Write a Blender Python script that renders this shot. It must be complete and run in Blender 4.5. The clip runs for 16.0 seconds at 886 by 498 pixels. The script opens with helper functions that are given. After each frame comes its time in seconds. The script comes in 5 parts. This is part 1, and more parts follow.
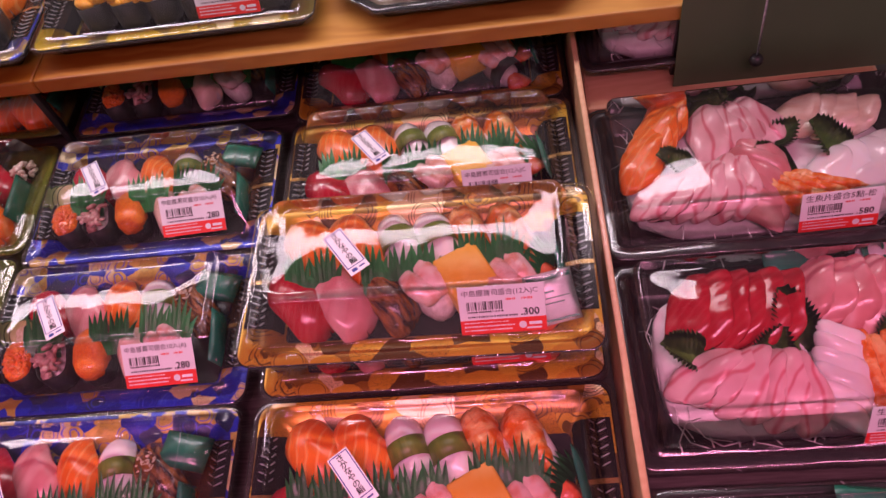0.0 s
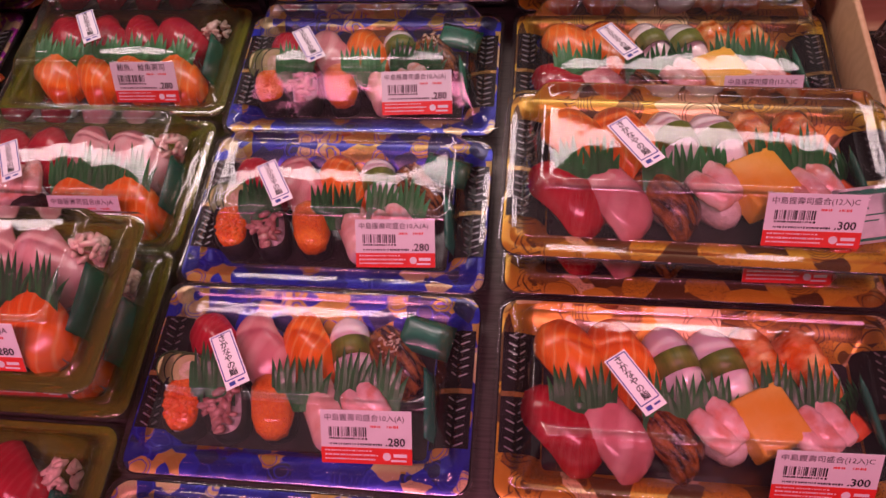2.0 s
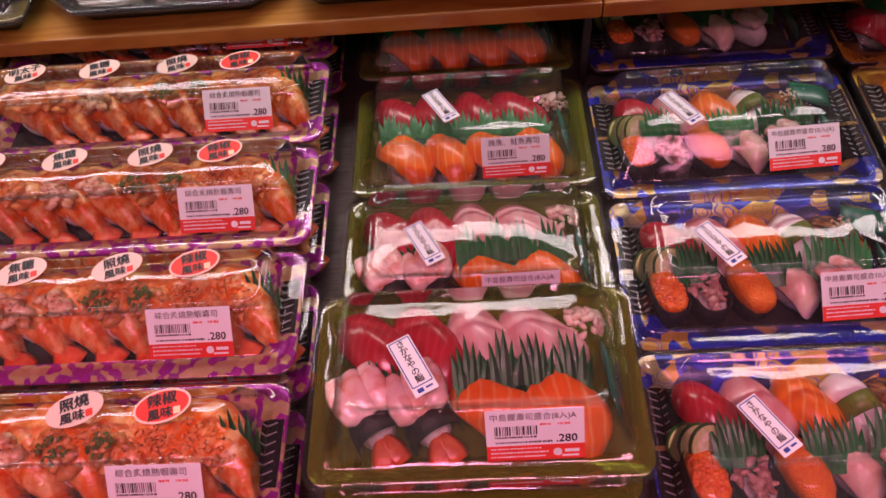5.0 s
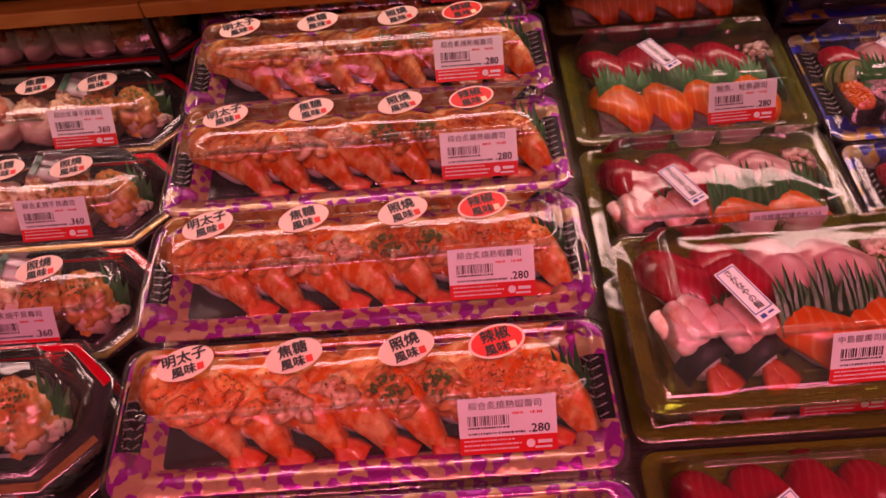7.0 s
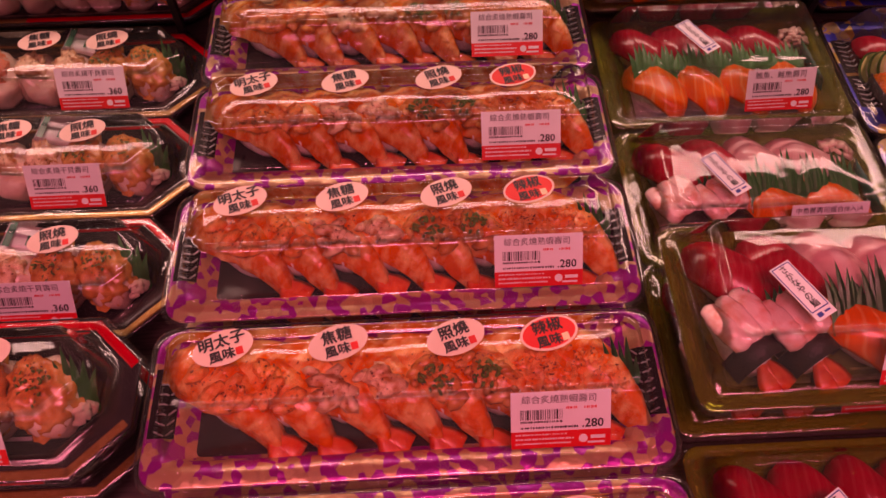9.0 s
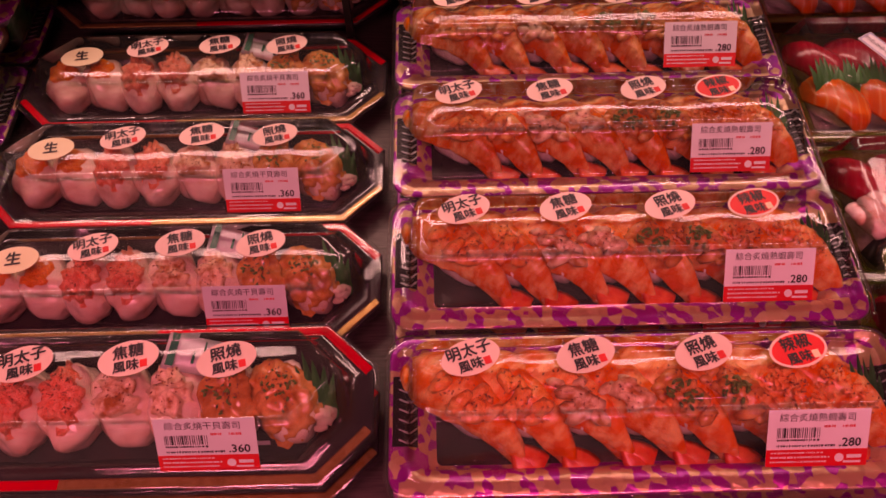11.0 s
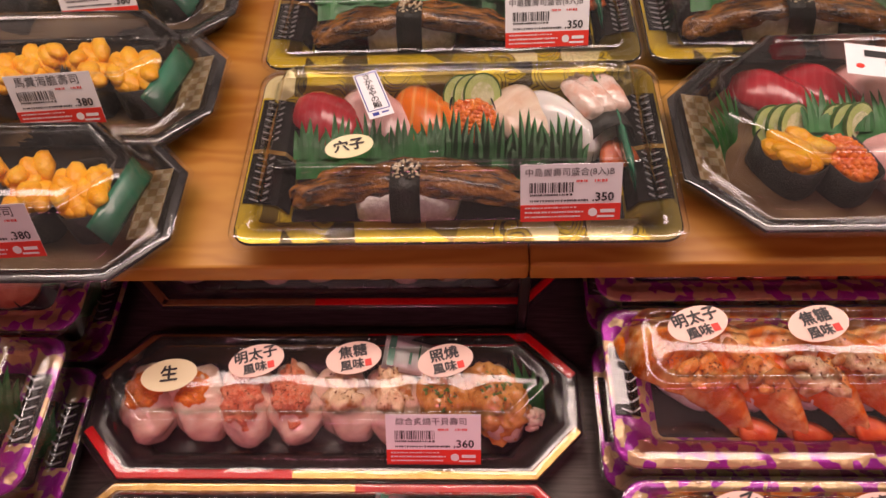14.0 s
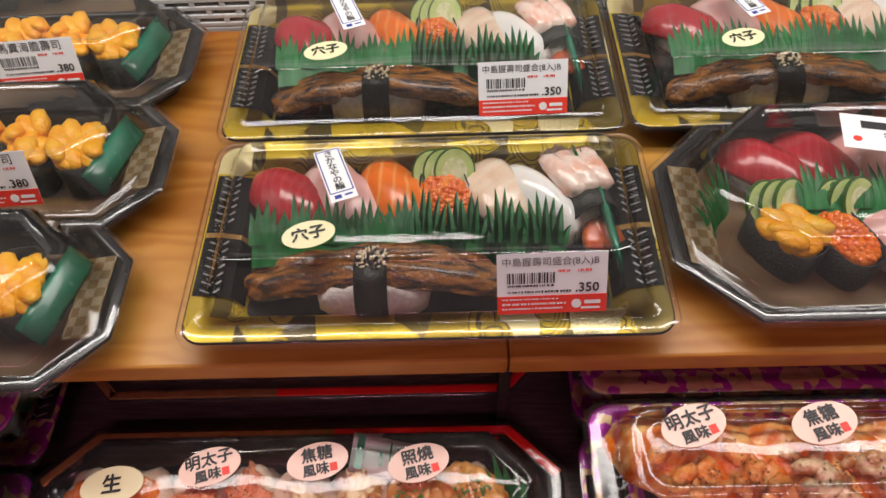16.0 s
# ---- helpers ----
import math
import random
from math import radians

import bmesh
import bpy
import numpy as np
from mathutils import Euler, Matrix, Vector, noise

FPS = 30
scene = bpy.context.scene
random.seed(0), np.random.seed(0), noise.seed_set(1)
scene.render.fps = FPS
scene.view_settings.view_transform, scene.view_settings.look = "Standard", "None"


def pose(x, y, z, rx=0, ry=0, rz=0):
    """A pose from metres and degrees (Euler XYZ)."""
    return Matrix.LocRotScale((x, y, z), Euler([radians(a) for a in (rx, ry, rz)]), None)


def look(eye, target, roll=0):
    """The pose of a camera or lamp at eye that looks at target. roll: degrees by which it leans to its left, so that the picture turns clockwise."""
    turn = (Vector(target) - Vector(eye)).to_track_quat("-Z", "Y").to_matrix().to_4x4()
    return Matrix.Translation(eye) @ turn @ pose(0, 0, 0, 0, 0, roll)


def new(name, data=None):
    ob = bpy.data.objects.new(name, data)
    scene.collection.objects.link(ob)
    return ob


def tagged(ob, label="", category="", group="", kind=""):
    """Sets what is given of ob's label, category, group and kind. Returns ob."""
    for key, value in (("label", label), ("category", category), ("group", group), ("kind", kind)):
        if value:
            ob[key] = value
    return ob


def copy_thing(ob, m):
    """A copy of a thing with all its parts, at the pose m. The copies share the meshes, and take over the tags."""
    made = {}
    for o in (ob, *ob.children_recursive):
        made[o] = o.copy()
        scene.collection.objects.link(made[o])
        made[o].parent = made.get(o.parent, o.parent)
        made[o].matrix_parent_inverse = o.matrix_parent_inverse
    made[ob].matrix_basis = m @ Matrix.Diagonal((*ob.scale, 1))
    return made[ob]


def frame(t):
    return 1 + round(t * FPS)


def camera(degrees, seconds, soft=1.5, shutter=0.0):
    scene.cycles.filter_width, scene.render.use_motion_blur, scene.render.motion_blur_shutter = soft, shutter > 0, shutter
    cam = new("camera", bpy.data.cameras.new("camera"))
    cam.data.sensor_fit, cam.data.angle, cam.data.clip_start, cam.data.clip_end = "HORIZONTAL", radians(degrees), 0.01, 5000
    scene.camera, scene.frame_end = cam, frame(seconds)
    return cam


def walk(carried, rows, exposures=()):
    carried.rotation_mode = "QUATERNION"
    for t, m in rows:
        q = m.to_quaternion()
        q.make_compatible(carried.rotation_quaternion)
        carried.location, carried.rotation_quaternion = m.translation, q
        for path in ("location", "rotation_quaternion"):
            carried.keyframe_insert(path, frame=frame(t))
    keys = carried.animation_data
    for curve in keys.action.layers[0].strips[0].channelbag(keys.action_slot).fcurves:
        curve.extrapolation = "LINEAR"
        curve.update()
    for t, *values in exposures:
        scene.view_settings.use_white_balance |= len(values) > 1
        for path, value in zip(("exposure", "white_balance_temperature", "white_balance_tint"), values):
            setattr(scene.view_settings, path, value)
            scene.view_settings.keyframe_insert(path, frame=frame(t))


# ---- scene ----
cam = camera(62.4, 16.0, soft=1.5)
METRES, EYE, TURN = 1.5, 0.515, 7.4
EXPOSURES = [(0.0, -0.04, 6600, 42), (1.0, -0.2, 7200, 44), (2.5, -0.32, 7100, 38), (3.5, -0.22, 6800, 26), (6.2, -0.34, 7000, 32), (7.0, -0.60, 9600, 72), (10.5, -0.76, 10800, 85), (13.0, -0.56, 10700, 102), (13.6, -0.36, 10000, 72), (14.3, -0.12, 7000, 18), (16.0, -0.1, 6700, 12)]
ROWS = [
    (0.0, 0.0, 0.0, 0.0, 0.42, 33.46, 0.64),
    (0.5, -0.0606, 0.0158, -0.0195, -0.93, 33.61, 0.1),
    (1.0, -0.0991, 0.0256, -0.0125, -2.3, 32.87, -2.89),
    (1.5, -0.1131, 0.0339, -0.0084, -2.69, 31.23, -5.44),
    (2.0, -0.1231, 0.0408, -0.0138, -2.74, 29.76, -5.12),
    (2.5, -0.1484, 0.0434, -0.0127, -2.76, 29.96, -2.59),
    (3.0, -0.2149, 0.0465, -0.0179, -3.11, 32.07, 0.11),
    (3.5, -0.2777, 0.0462, -0.0233, -3.02, 35.22, 1.62),
    (6.0, -0.4185, 0.0689, -0.0205, -3.33, 35.22, 0.03),
    (6.5, -0.4648, 0.0747, -0.0287, -3.26, 34.69, 0.53),
    (7.0, -0.5137, 0.0844, -0.0377, -4.21, 34.66, 2.96),
    (7.5, -0.525, 0.089, -0.0324, -6.27, 33.65, 4.55),
    (8.0, -0.5253, 0.09, -0.0239, -7.27, 32.34, 4.29),
    (10.5, -0.6158, 0.1021, -0.0209, -7.15, 31.68, 1.48),
    (11.0, -0.6387, 0.1041, -0.0158, -6.97, 32.09, 1.25),
    (11.5, -0.6729, 0.1071, -0.0188, -6.36, 33.0, 1.27),
    (12.0, -0.7084, 0.1027, -0.0227, -5.72, 33.98, 0.79),
    (12.5, -0.6987, 0.0975, 0.0108, -5.52, 34.55, -0.19),
    (13.0, -0.6905, 0.1067, 0.0646, -5.62, 34.38, -0.85),
    (13.5, -0.6957, 0.1234, 0.1376, -5.64, 34.09, -0.93),
    (14.0, -0.7099, 0.1291, 0.1786, -5.09, 34.4, -0.98),
    (14.5, -0.7145, 0.1351, 0.2031, -5.04, 35.49, -0.79),
    (15.0, -0.7081, 0.1367, 0.2144, -5.32, 36.44, -0.12),
    (15.5, -0.7066, 0.1369, 0.2175, -5.57, 36.73, 0.46),
    (16.0, -0.7054, 0.1351, 0.2138, -5.76, 36.39, 0.54),
]
walk(cam, [(t, pose(0, 0, EYE, -90) @ pose(0, 0, 0, 0, 0, TURN) @ pose(METRES * x, METRES * y, METRES * z, 90 + pitch, roll, yaw)) for t, x, y, z, yaw, pitch, roll in ROWS],
     exposures=EXPOSURES)

# world, lamps
world = bpy.data.worlds.new("world")
scene.world = world
world.use_nodes = True
world.node_tree.nodes["Background"].inputs[0].default_value = (1.0, 0.90, 0.85, 1)
world.node_tree.nodes["Background"].inputs[1].default_value = 0.36


def area_lamp(name, m, sx, sy, watts, colour, spread=180):
    data = bpy.data.lights.new(name, "AREA")
    data.shape, data.size, data.size_y = "RECTANGLE", sx, sy
    data.energy, data.color, data.spread = watts, colour, radians(spread)
    ob = new(name, data)
    ob.matrix_world = m
    return ob


DECK, SHELF = -0.010, 0.0885          # heights of the lower deck and of the raised back shelf
area_lamp("lamp_canopy", look((-0.72, 0.70, 0.62), (-0.72, 0.64, 0.0)), 2.04, 0.11, 9.2, (1.0, 0.97, 0.93))
area_lamp("lamp_front", look((-0.45, -0.12, 0.85), (-0.45, 0.14, 0.0)), 2.2, 0.10, 3.3, (1.0, 0.34, 0.52), 62)


# ---- materials ----
def material(name):
    m = bpy.data.materials.new(name)
    m.use_nodes = True
    return m, m.node_tree.nodes, m.node_tree.links, m.node_tree.nodes["Principled BSDF"]


def ramp_of(nodes, stops, interp="LINEAR"):
    r = nodes.new("ShaderNodeValToRGB")
    r.color_ramp.interpolation = interp
    els = r.color_ramp.elements
    while len(els) < len(stops):
        els.new(0.5)
    for e, (p, c) in zip(els, stops):
        e.position, e.color = p, (*c, 1)
    return r


def surface(name, dark, light, scale=120, rough=0.45, bump=0.15, metal=0.0, detail=3, stretch=(1, 1, 1), coat=0.0, fine=900, lo=0.3, hi=0.7, sss=0.0, jitter=0.06):
    """Two-tone noise at one scale, fine relief at another, a little variation from piece to piece."""
    m, n, l, p = material(name)
    tc, mp = n.new("ShaderNodeTexCoord"), n.new("ShaderNodeMapping")
    mp.inputs["Scale"].default_value = stretch
    l.new(tc.outputs["Object"], mp.inputs[0])
    info = n.new("ShaderNodeObjectInfo")
    addv = n.new("ShaderNodeVectorMath")
    l.new(mp.outputs[0], addv.inputs[0])
    l.new(info.outputs["Random"], addv.inputs[1])
    t = n.new("ShaderNodeTexNoise")
    t.inputs["Scale"].default_value, t.inputs["Detail"].default_value = scale, detail
    l.new(addv.outputs[0], t.inputs["Vector"])
    r = ramp_of(n, [(lo, dark), (hi, light)])
    l.new(t.outputs[0], r.inputs[0])
    hsv = n.new("ShaderNodeHueSaturation")
    mr = n.new("ShaderNodeMapRange")
    mr.inputs[3].default_value, mr.inputs[4].default_value = 1 - jitter * 1.5, 1 + jitter * 1.5
    l.new(info.outputs["Random"], mr.inputs[0])
    l.new(mr.outputs[0], hsv.inputs["Value"])
    l.new(r.outputs[0], hsv.inputs["Color"])
    l.new(hsv.outputs[0], p.inputs["Base Color"])
    f = n.new("ShaderNodeTexNoise")
    f.inputs["Scale"].default_value = fine
    l.new(tc.outputs["Object"], f.inputs["Vector"])
    b = n.new("ShaderNodeBump")
    b.inputs["Strength"].default_value, b.inputs["Distance"].default_value = bump, 0.002
    l.new(f.outputs[0], b.inputs["Height"])
    l.new(b.outputs[0], p.inputs["Normal"])
    p.inputs["Roughness"].default_value, p.inputs["Metallic"].default_value = rough, metal
    p.inputs["Coat Weight"].default_value = coat
    p.inputs["Coat Roughness"].default_value = 0.12
    if sss:
        p.inputs["Subsurface Weight"].default_value = sss
        p.inputs["Subsurface Radius"].default_value = (0.006, 0.003, 0.002)
        p.inputs["Subsurface Scale"].default_value = 1.0
    return m


def striped(name, base, line, scale=55, rough=0.3, width=0.72, distort=3.0, rot=0.5, coat=0.25):
    """Fish flesh with pale fat lines."""
    m, n, l, p = material(name)
    tc, mp = n.new("ShaderNodeTexCoord"), n.new("ShaderNodeMapping")
    mp.inputs["Rotation"].default_value = (0, 0, rot)
    info, addv = n.new("ShaderNodeObjectInfo"), n.new("ShaderNodeVectorMath")
    l.new(tc.outputs["Object"], mp.inputs[0])
    l.new(mp.outputs[0], addv.inputs[0])
    l.new(info.outputs["Random"], addv.inputs[1])
    w = n.new("ShaderNodeTexWave")
    w.inputs["Scale"].default_value, w.inputs["Distortion"].default_value = scale, distort
    w.inputs["Detail"].default_value = 1.5
    l.new(addv.outputs[0], w.inputs["Vector"])
    mid = tuple(a * 0.7 + b * 0.3 for a, b in zip(base, line))
    r = ramp_of(n, [(0.0, base), (width, base), (width + 0.12, mid), (1.0, line)])
    l.new(w.outputs["Fac"], r.inputs[0])
    t = n.new("ShaderNodeTexNoise")
    t.inputs["Scale"].default_value = 70
    l.new(addv.outputs[0], t.inputs["Vector"])
    mx = n.new("ShaderNodeMix")
    mx.data_type, mx.blend_type = "RGBA", "MULTIPLY"
    r2 = ramp_of(n, [(0.3, (0.80, 0.74, 0.72)), (0.7, (1.0, 1.0, 1.0))])
    l.new(t.outputs[0], r2.inputs[0])
    mx.inputs["Factor"].default_value = 1
    l.new(r.outputs[0], mx.inputs["A"])
    l.new(r2.outputs[0], mx.inputs["B"])
    l.new(mx.outputs["Result"], p.inputs["Base Color"])
    b = n.new("ShaderNodeBump")
    b.inputs["Strength"].default_value, b.inputs["Distance"].default_value = 0.10, 0.001
    l.new(w.outputs["Fac"], b.inputs["Height"])
    l.new(b.outputs[0], p.inputs["Normal"])
    p.inputs["Roughness"].default_value = rough
    p.inputs["Coat Weight"].default_value, p.inputs["Coat Roughness"].default_value = coat, 0.1
    return m


def patterned(name, colours, scale, rough=0.3, metal=0.35, bump=0.3, stretch=(1, 1, 1), speck=None, coat=0.25, stroke=None, rings=46.0):
    """Printed foil: patches with curved edges, some filled with fan-like arcs, some with fine dots."""
    m, n, l, p = material(name)
    tc, mp = n.new("ShaderNodeTexCoord"), n.new("ShaderNodeMapping")
    mp.inputs["Scale"].default_value = stretch
    mp.inputs["Rotation"].default_value = (0, 0, 0.45)
    l.new(tc.outputs["Object"], mp.inputs[0])
    nz = n.new("ShaderNodeTexNoise")
    nz.inputs["Scale"].default_value = scale * 0.7
    l.new(mp.outputs[0], nz.inputs["Vector"])
    sc = n.new("ShaderNodeVectorMath")
    sc.operation = "MULTIPLY_ADD"
    k = 0.55 / scale
    sc.inputs[1].default_value = (k, k, k)
    l.new(nz.outputs["Color"], sc.inputs[0])
    l.new(mp.outputs[0], sc.inputs[2])
    v = n.new("ShaderNodeTexVoronoi")
    v.inputs["Scale"].default_value = scale
    l.new(sc.outputs[0], v.inputs["Vector"])
    sep = n.new("ShaderNodeSeparateColor")
    l.new(v.outputs["Color"], sep.inputs[0])
    count = len(colours)
    r = ramp_of(n, [(i / count, c) for i, c in enumerate(colours)], "CONSTANT")
    l.new(sep.outputs[0], r.inputs[0])
    col = r.outputs[0]

    def math_node(op, a, b):
        q = n.new("ShaderNodeMath")
        q.operation = op
        for i, one in enumerate((a, b)):
            if isinstance(one, (int, float)):
                q.inputs[i].default_value = one
            elif one is not None:
                l.new(one, q.inputs[i])
        return q.outputs[0]

    def overlay(col, mask, tone):
        mx = n.new("ShaderNodeMix")
        mx.data_type = "RGBA"
        l.new(mask, mx.inputs["Factor"])
        l.new(col, mx.inputs["A"])
        mx.inputs["B"].default_value = (*tone, 1)
        return mx.outputs["Result"]

    if stroke:
        wave = math_node("SINE", math_node("MULTIPLY", v.outputs["Distance"], rings), None)
        mask = math_node("MULTIPLY", math_node("GREATER_THAN", wave, 0.62), math_node("GREATER_THAN", sep.outputs[1], 0.55))
        mask = math_node("MULTIPLY", mask, math_node("GREATER_THAN", v.outputs["Distance"], 0.36))
        col = overlay(col, math_node("MULTIPLY", mask, 0.8), stroke)
    if speck:
        s = n.new("ShaderNodeTexVoronoi")
        s.inputs["Scale"].default_value = scale * 17
        l.new(tc.outputs["Object"], s.inputs["Vector"])
        dots = math_node("LESS_THAN", s.outputs["Distance"], 0.33)
        mask = math_node("MULTIPLY", dots, math_node("GREATER_THAN", sep.outputs[2], 0.58))
        col = overlay(col, math_node("MULTIPLY", mask, 0.75), speck)
    l.new(col, p.inputs["Base Color"])
    b = n.new("ShaderNodeBump")
    b.inputs["Strength"].default_value, b.inputs["Distance"].default_value = bump, 0.006
    l.new(nz.outputs[0], b.inputs["Height"])
    l.new(b.outputs[0], p.inputs["Normal"])
    p.inputs["Roughness"].default_value, p.inputs["Metallic"].default_value = rough, metal
    p.inputs["Coat Weight"].default_value, p.inputs["Coat Roughness"].default_value = coat, 0.08
    return m


def clear_film(name, tint, gloss=0.74, wobble=0.8, rough=0.05, haze=0.012, bloom=(0.85, 0.85, 0.85)):
    """Thin clear plastic: lets light through, mirrors by Fresnel, slightly wavy, with a diffuse veil (painted
    reflection haze on lids, own tone on tinted trays).
    """
    m = bpy.data.materials.new(name)
    m.use_nodes = True
    n, l = m.node_tree.nodes, m.node_tree.links
    n.clear()
    out, mix, veil = n.new("ShaderNodeOutputMaterial"), n.new("ShaderNodeMixShader"), n.new("ShaderNodeMixShader")
    tr, gl, fr, df = n.new("ShaderNodeBsdfTransparent"), n.new("ShaderNodeBsdfGlossy"), n.new("ShaderNodeFresnel"), n.new("ShaderNodeBsdfDiffuse")
    tr.inputs[0].default_value = (*tint, 1)
    df.inputs[0].default_value = (*bloom, 1)
    gl.inputs["Roughness"].default_value = rough
    fr.inputs[0].default_value = 1.5
    tc, nz, nf, b, b2 = n.new("ShaderNodeTexCoord"), n.new("ShaderNodeTexNoise"), n.new("ShaderNodeTexNoise"), n.new("ShaderNodeBump"), n.new("ShaderNodeBump")
    nz.inputs["Scale"].default_value, nz.inputs["Detail"].default_value = 17, 1.5
    nf.inputs["Scale"].default_value, nf.inputs["Detail"].default_value = 75, 2.0
    b.inputs["Strength"].default_value, b.inputs["Distance"].default_value = wobble, 0.0045
    b2.inputs["Strength"].default_value, b2.inputs["Distance"].default_value = 0.16, 0.0016
    info, addv = n.new("ShaderNodeObjectInfo"), n.new("ShaderNodeVectorMath")
    l.new(tc.outputs["Object"], addv.inputs[0])
    l.new(info.outputs["Random"], addv.inputs[1])
    l.new(addv.outputs[0], nz.inputs["Vector"])
    l.new(addv.outputs[0], nf.inputs["Vector"])
    l.new(nz.outputs[0], b.inputs["Height"])
    l.new(nf.outputs[0], b2.inputs["Height"])
    l.new(b.outputs[0], b2.inputs["Normal"])
    l.new(b2.outputs[0], gl.inputs["Normal"])
    mul = n.new("ShaderNodeMath")
    mul.operation = "MULTIPLY"
    mul.use_clamp = True
    mul.inputs[1].default_value = 1.7 * gloss      # both faces of the sheet
    l.new(fr.outputs[0], mul.inputs[0])
    l.new(mul.outputs[0], mix.inputs[0])
    # diffuse share: imitates reflected haze on lids, gives tinted trays their colour
    veil.inputs[0].default_value = haze
    l.new(tr.outputs[0], veil.inputs[1])
    l.new(df.outputs[0], veil.inputs[2])
    l.new(veil.outputs[0], mix.inputs[1])
    l.new(gl.outputs[0], mix.inputs[2])
    l.new(mix.outputs[0], out.inputs[0])
    return m


def wood(name, dark, light, scale=6, rough=0.35, coat=0.2):
    m, n, l, p = material(name)
    tc, mp = n.new("ShaderNodeTexCoord"), n.new("ShaderNodeMapping")
    mp.inputs["Scale"].default_value = (1.0, 3.0, 3.0)
    l.new(tc.outputs["Object"], mp.inputs[0])
    w = n.new("ShaderNodeTexWave")
    w.wave_type, w.bands_direction = "BANDS", "Y"
    w.inputs["Scale"].default_value, w.inputs["Distortion"].default_value = scale, 16
    w.inputs["Detail"].default_value, w.inputs["Detail Scale"].default_value = 3, 1.2
    l.new(mp.outputs[0], w.inputs["Vector"])
    nz = n.new("ShaderNodeTexNoise")
    nz.inputs["Scale"].default_value = 2.6
    l.new(tc.outputs["Object"], nz.inputs["Vector"])
    mth = n.new("ShaderNodeMath")
    mth.operation = "MULTIPLY_ADD"
    mth.inputs[1].default_value = 0.09
    l.new(w.outputs["Fac"], mth.inputs[0])
    l.new(nz.outputs[0], mth.inputs[2])
    r = ramp_of(n, [(0.42, dark), (0.70, light)])
    l.new(mth.outputs[0], r.inputs[0])
    l.new(r.outputs[0], p.inputs["Base Color"])
    p.inputs["Roughness"].default_value, p.inputs["Coat Weight"].default_value = rough, coat
    return m


def checkered(name, a, b, scale):
    m, n, l, p = material(name)
    tc, ck, nz, mx = n.new("ShaderNodeTexCoord"), n.new("ShaderNodeTexChecker"), n.new("ShaderNodeTexNoise"), n.new("ShaderNodeMix")
    ck.inputs["Color1"].default_value, ck.inputs["Color2"].default_value, ck.inputs["Scale"].default_value = (*a, 1), (*b, 1), scale
    nz.inputs["Scale"].default_value = 400
    mx.data_type, mx.blend_type = "RGBA", "MULTIPLY"
    mx.inputs["Factor"].default_value = 0.25
    l.new(tc.outputs["Object"], ck.inputs["Vector"])
    l.new(tc.outputs["Object"], nz.inputs["Vector"])
    l.new(ck.outputs["Color"], mx.inputs["A"])
    l.new(nz.outputs["Color"], mx.inputs["B"])
    l.new(mx.outputs["Result"], p.inputs["Base Color"])
    p.inputs["Roughness"].default_value = 0.5
    return m


M = {}
M["wood"] = wood("shelf_wood", (0.33, 0.095, 0.008), (0.57, 0.28, 0.055))
M["wood_pale"] = wood("divider_wood", (0.52, 0.30, 0.15), (0.66, 0.42, 0.24), scale=9)
M["steel"] = surface("brushed_steel", (0.070, 0.060, 0.054), (0.125, 0.108, 0.096), scale=40, rough=0.4, metal=0.6, stretch=(1, 14, 14), bump=0.05)
M["wall"] = surface("white_panel", (0.66, 0.68, 0.69), (0.74, 0.75, 0.76), scale=5, rough=0.4, bump=0.03)
# near-black that paints the shade inside the vent slots
M["dark"] = surface("slot_shade", (0.012, 0.012, 0.012), (0.02, 0.02, 0.02), rough=0.7)
M["black_metal"] = surface("black_bracket", (0.010, 0.010, 0.010), (0.02, 0.02, 0.02), rough=0.4)
M["olive"] = surface("olive_card", (0.060, 0.095, 0.045), (0.080, 0.12, 0.060), scale=8, rough=0.5, bump=0.02)
M["floor"] = surface("floor_tiles", (0.35, 0.33, 0.30), (0.45, 0.43, 0.40), scale=6, rough=0.4)
# dark grey for unseen surfaces overhead, chosen to keep lid reflections low
M["ceiling"] = surface("dark_surround", (0.10, 0.09, 0.085), (0.14, 0.13, 0.12), scale=3, rough=0.8)

M["rice"] = surface("rice", (0.62, 0.58, 0.52), (0.82, 0.80, 0.76), scale=260, rough=0.45, bump=0.6, fine=330, coat=0.15)
M["tuna"] = striped("tuna_flesh", (0.46, 0.015, 0.028), (0.50, 0.032, 0.044), scale=58, width=0.60, distort=3.5, rough=0.22, rot=0.9)
M["hamachi"] = striped("yellowtail_flesh", (0.70, 0.27, 0.28), (0.79, 0.42, 0.41), scale=15, width=0.4, distort=5, rough=0.22, rot=0.8)
M["tai"] = striped("sea_bream_flesh", (0.82, 0.46, 0.44), (0.86, 0.60, 0.57), scale=15, width=0.4, distort=5, rough=0.22, rot=0.7)
M["salmon"] = striped("salmon_flesh", (0.92, 0.19, 0.005), (0.94, 0.36, 0.09), scale=40, width=0.74, distort=3.5, rot=0.75)
M["salmon_seared"] = surface("seared_salmon", (0.60, 0.17, 0.06), (0.85, 0.42, 0.22), scale=90, rough=0.35, coat=0.3, bump=0.3, fine=300)
M["squid"] = surface("squid_flesh", (0.80, 0.79, 0.77), (0.90, 0.89, 0.87), scale=40, rough=0.16, bump=0.25, coat=0.5, fine=160, sss=0.15)
M["scallop"] = surface("scallop_flesh", (0.76, 0.52, 0.38), (0.88, 0.74, 0.60), scale=55, rough=0.18, stretch=(1, 3, 1), bump=0.5, coat=0.5, fine=170, sss=0.12)
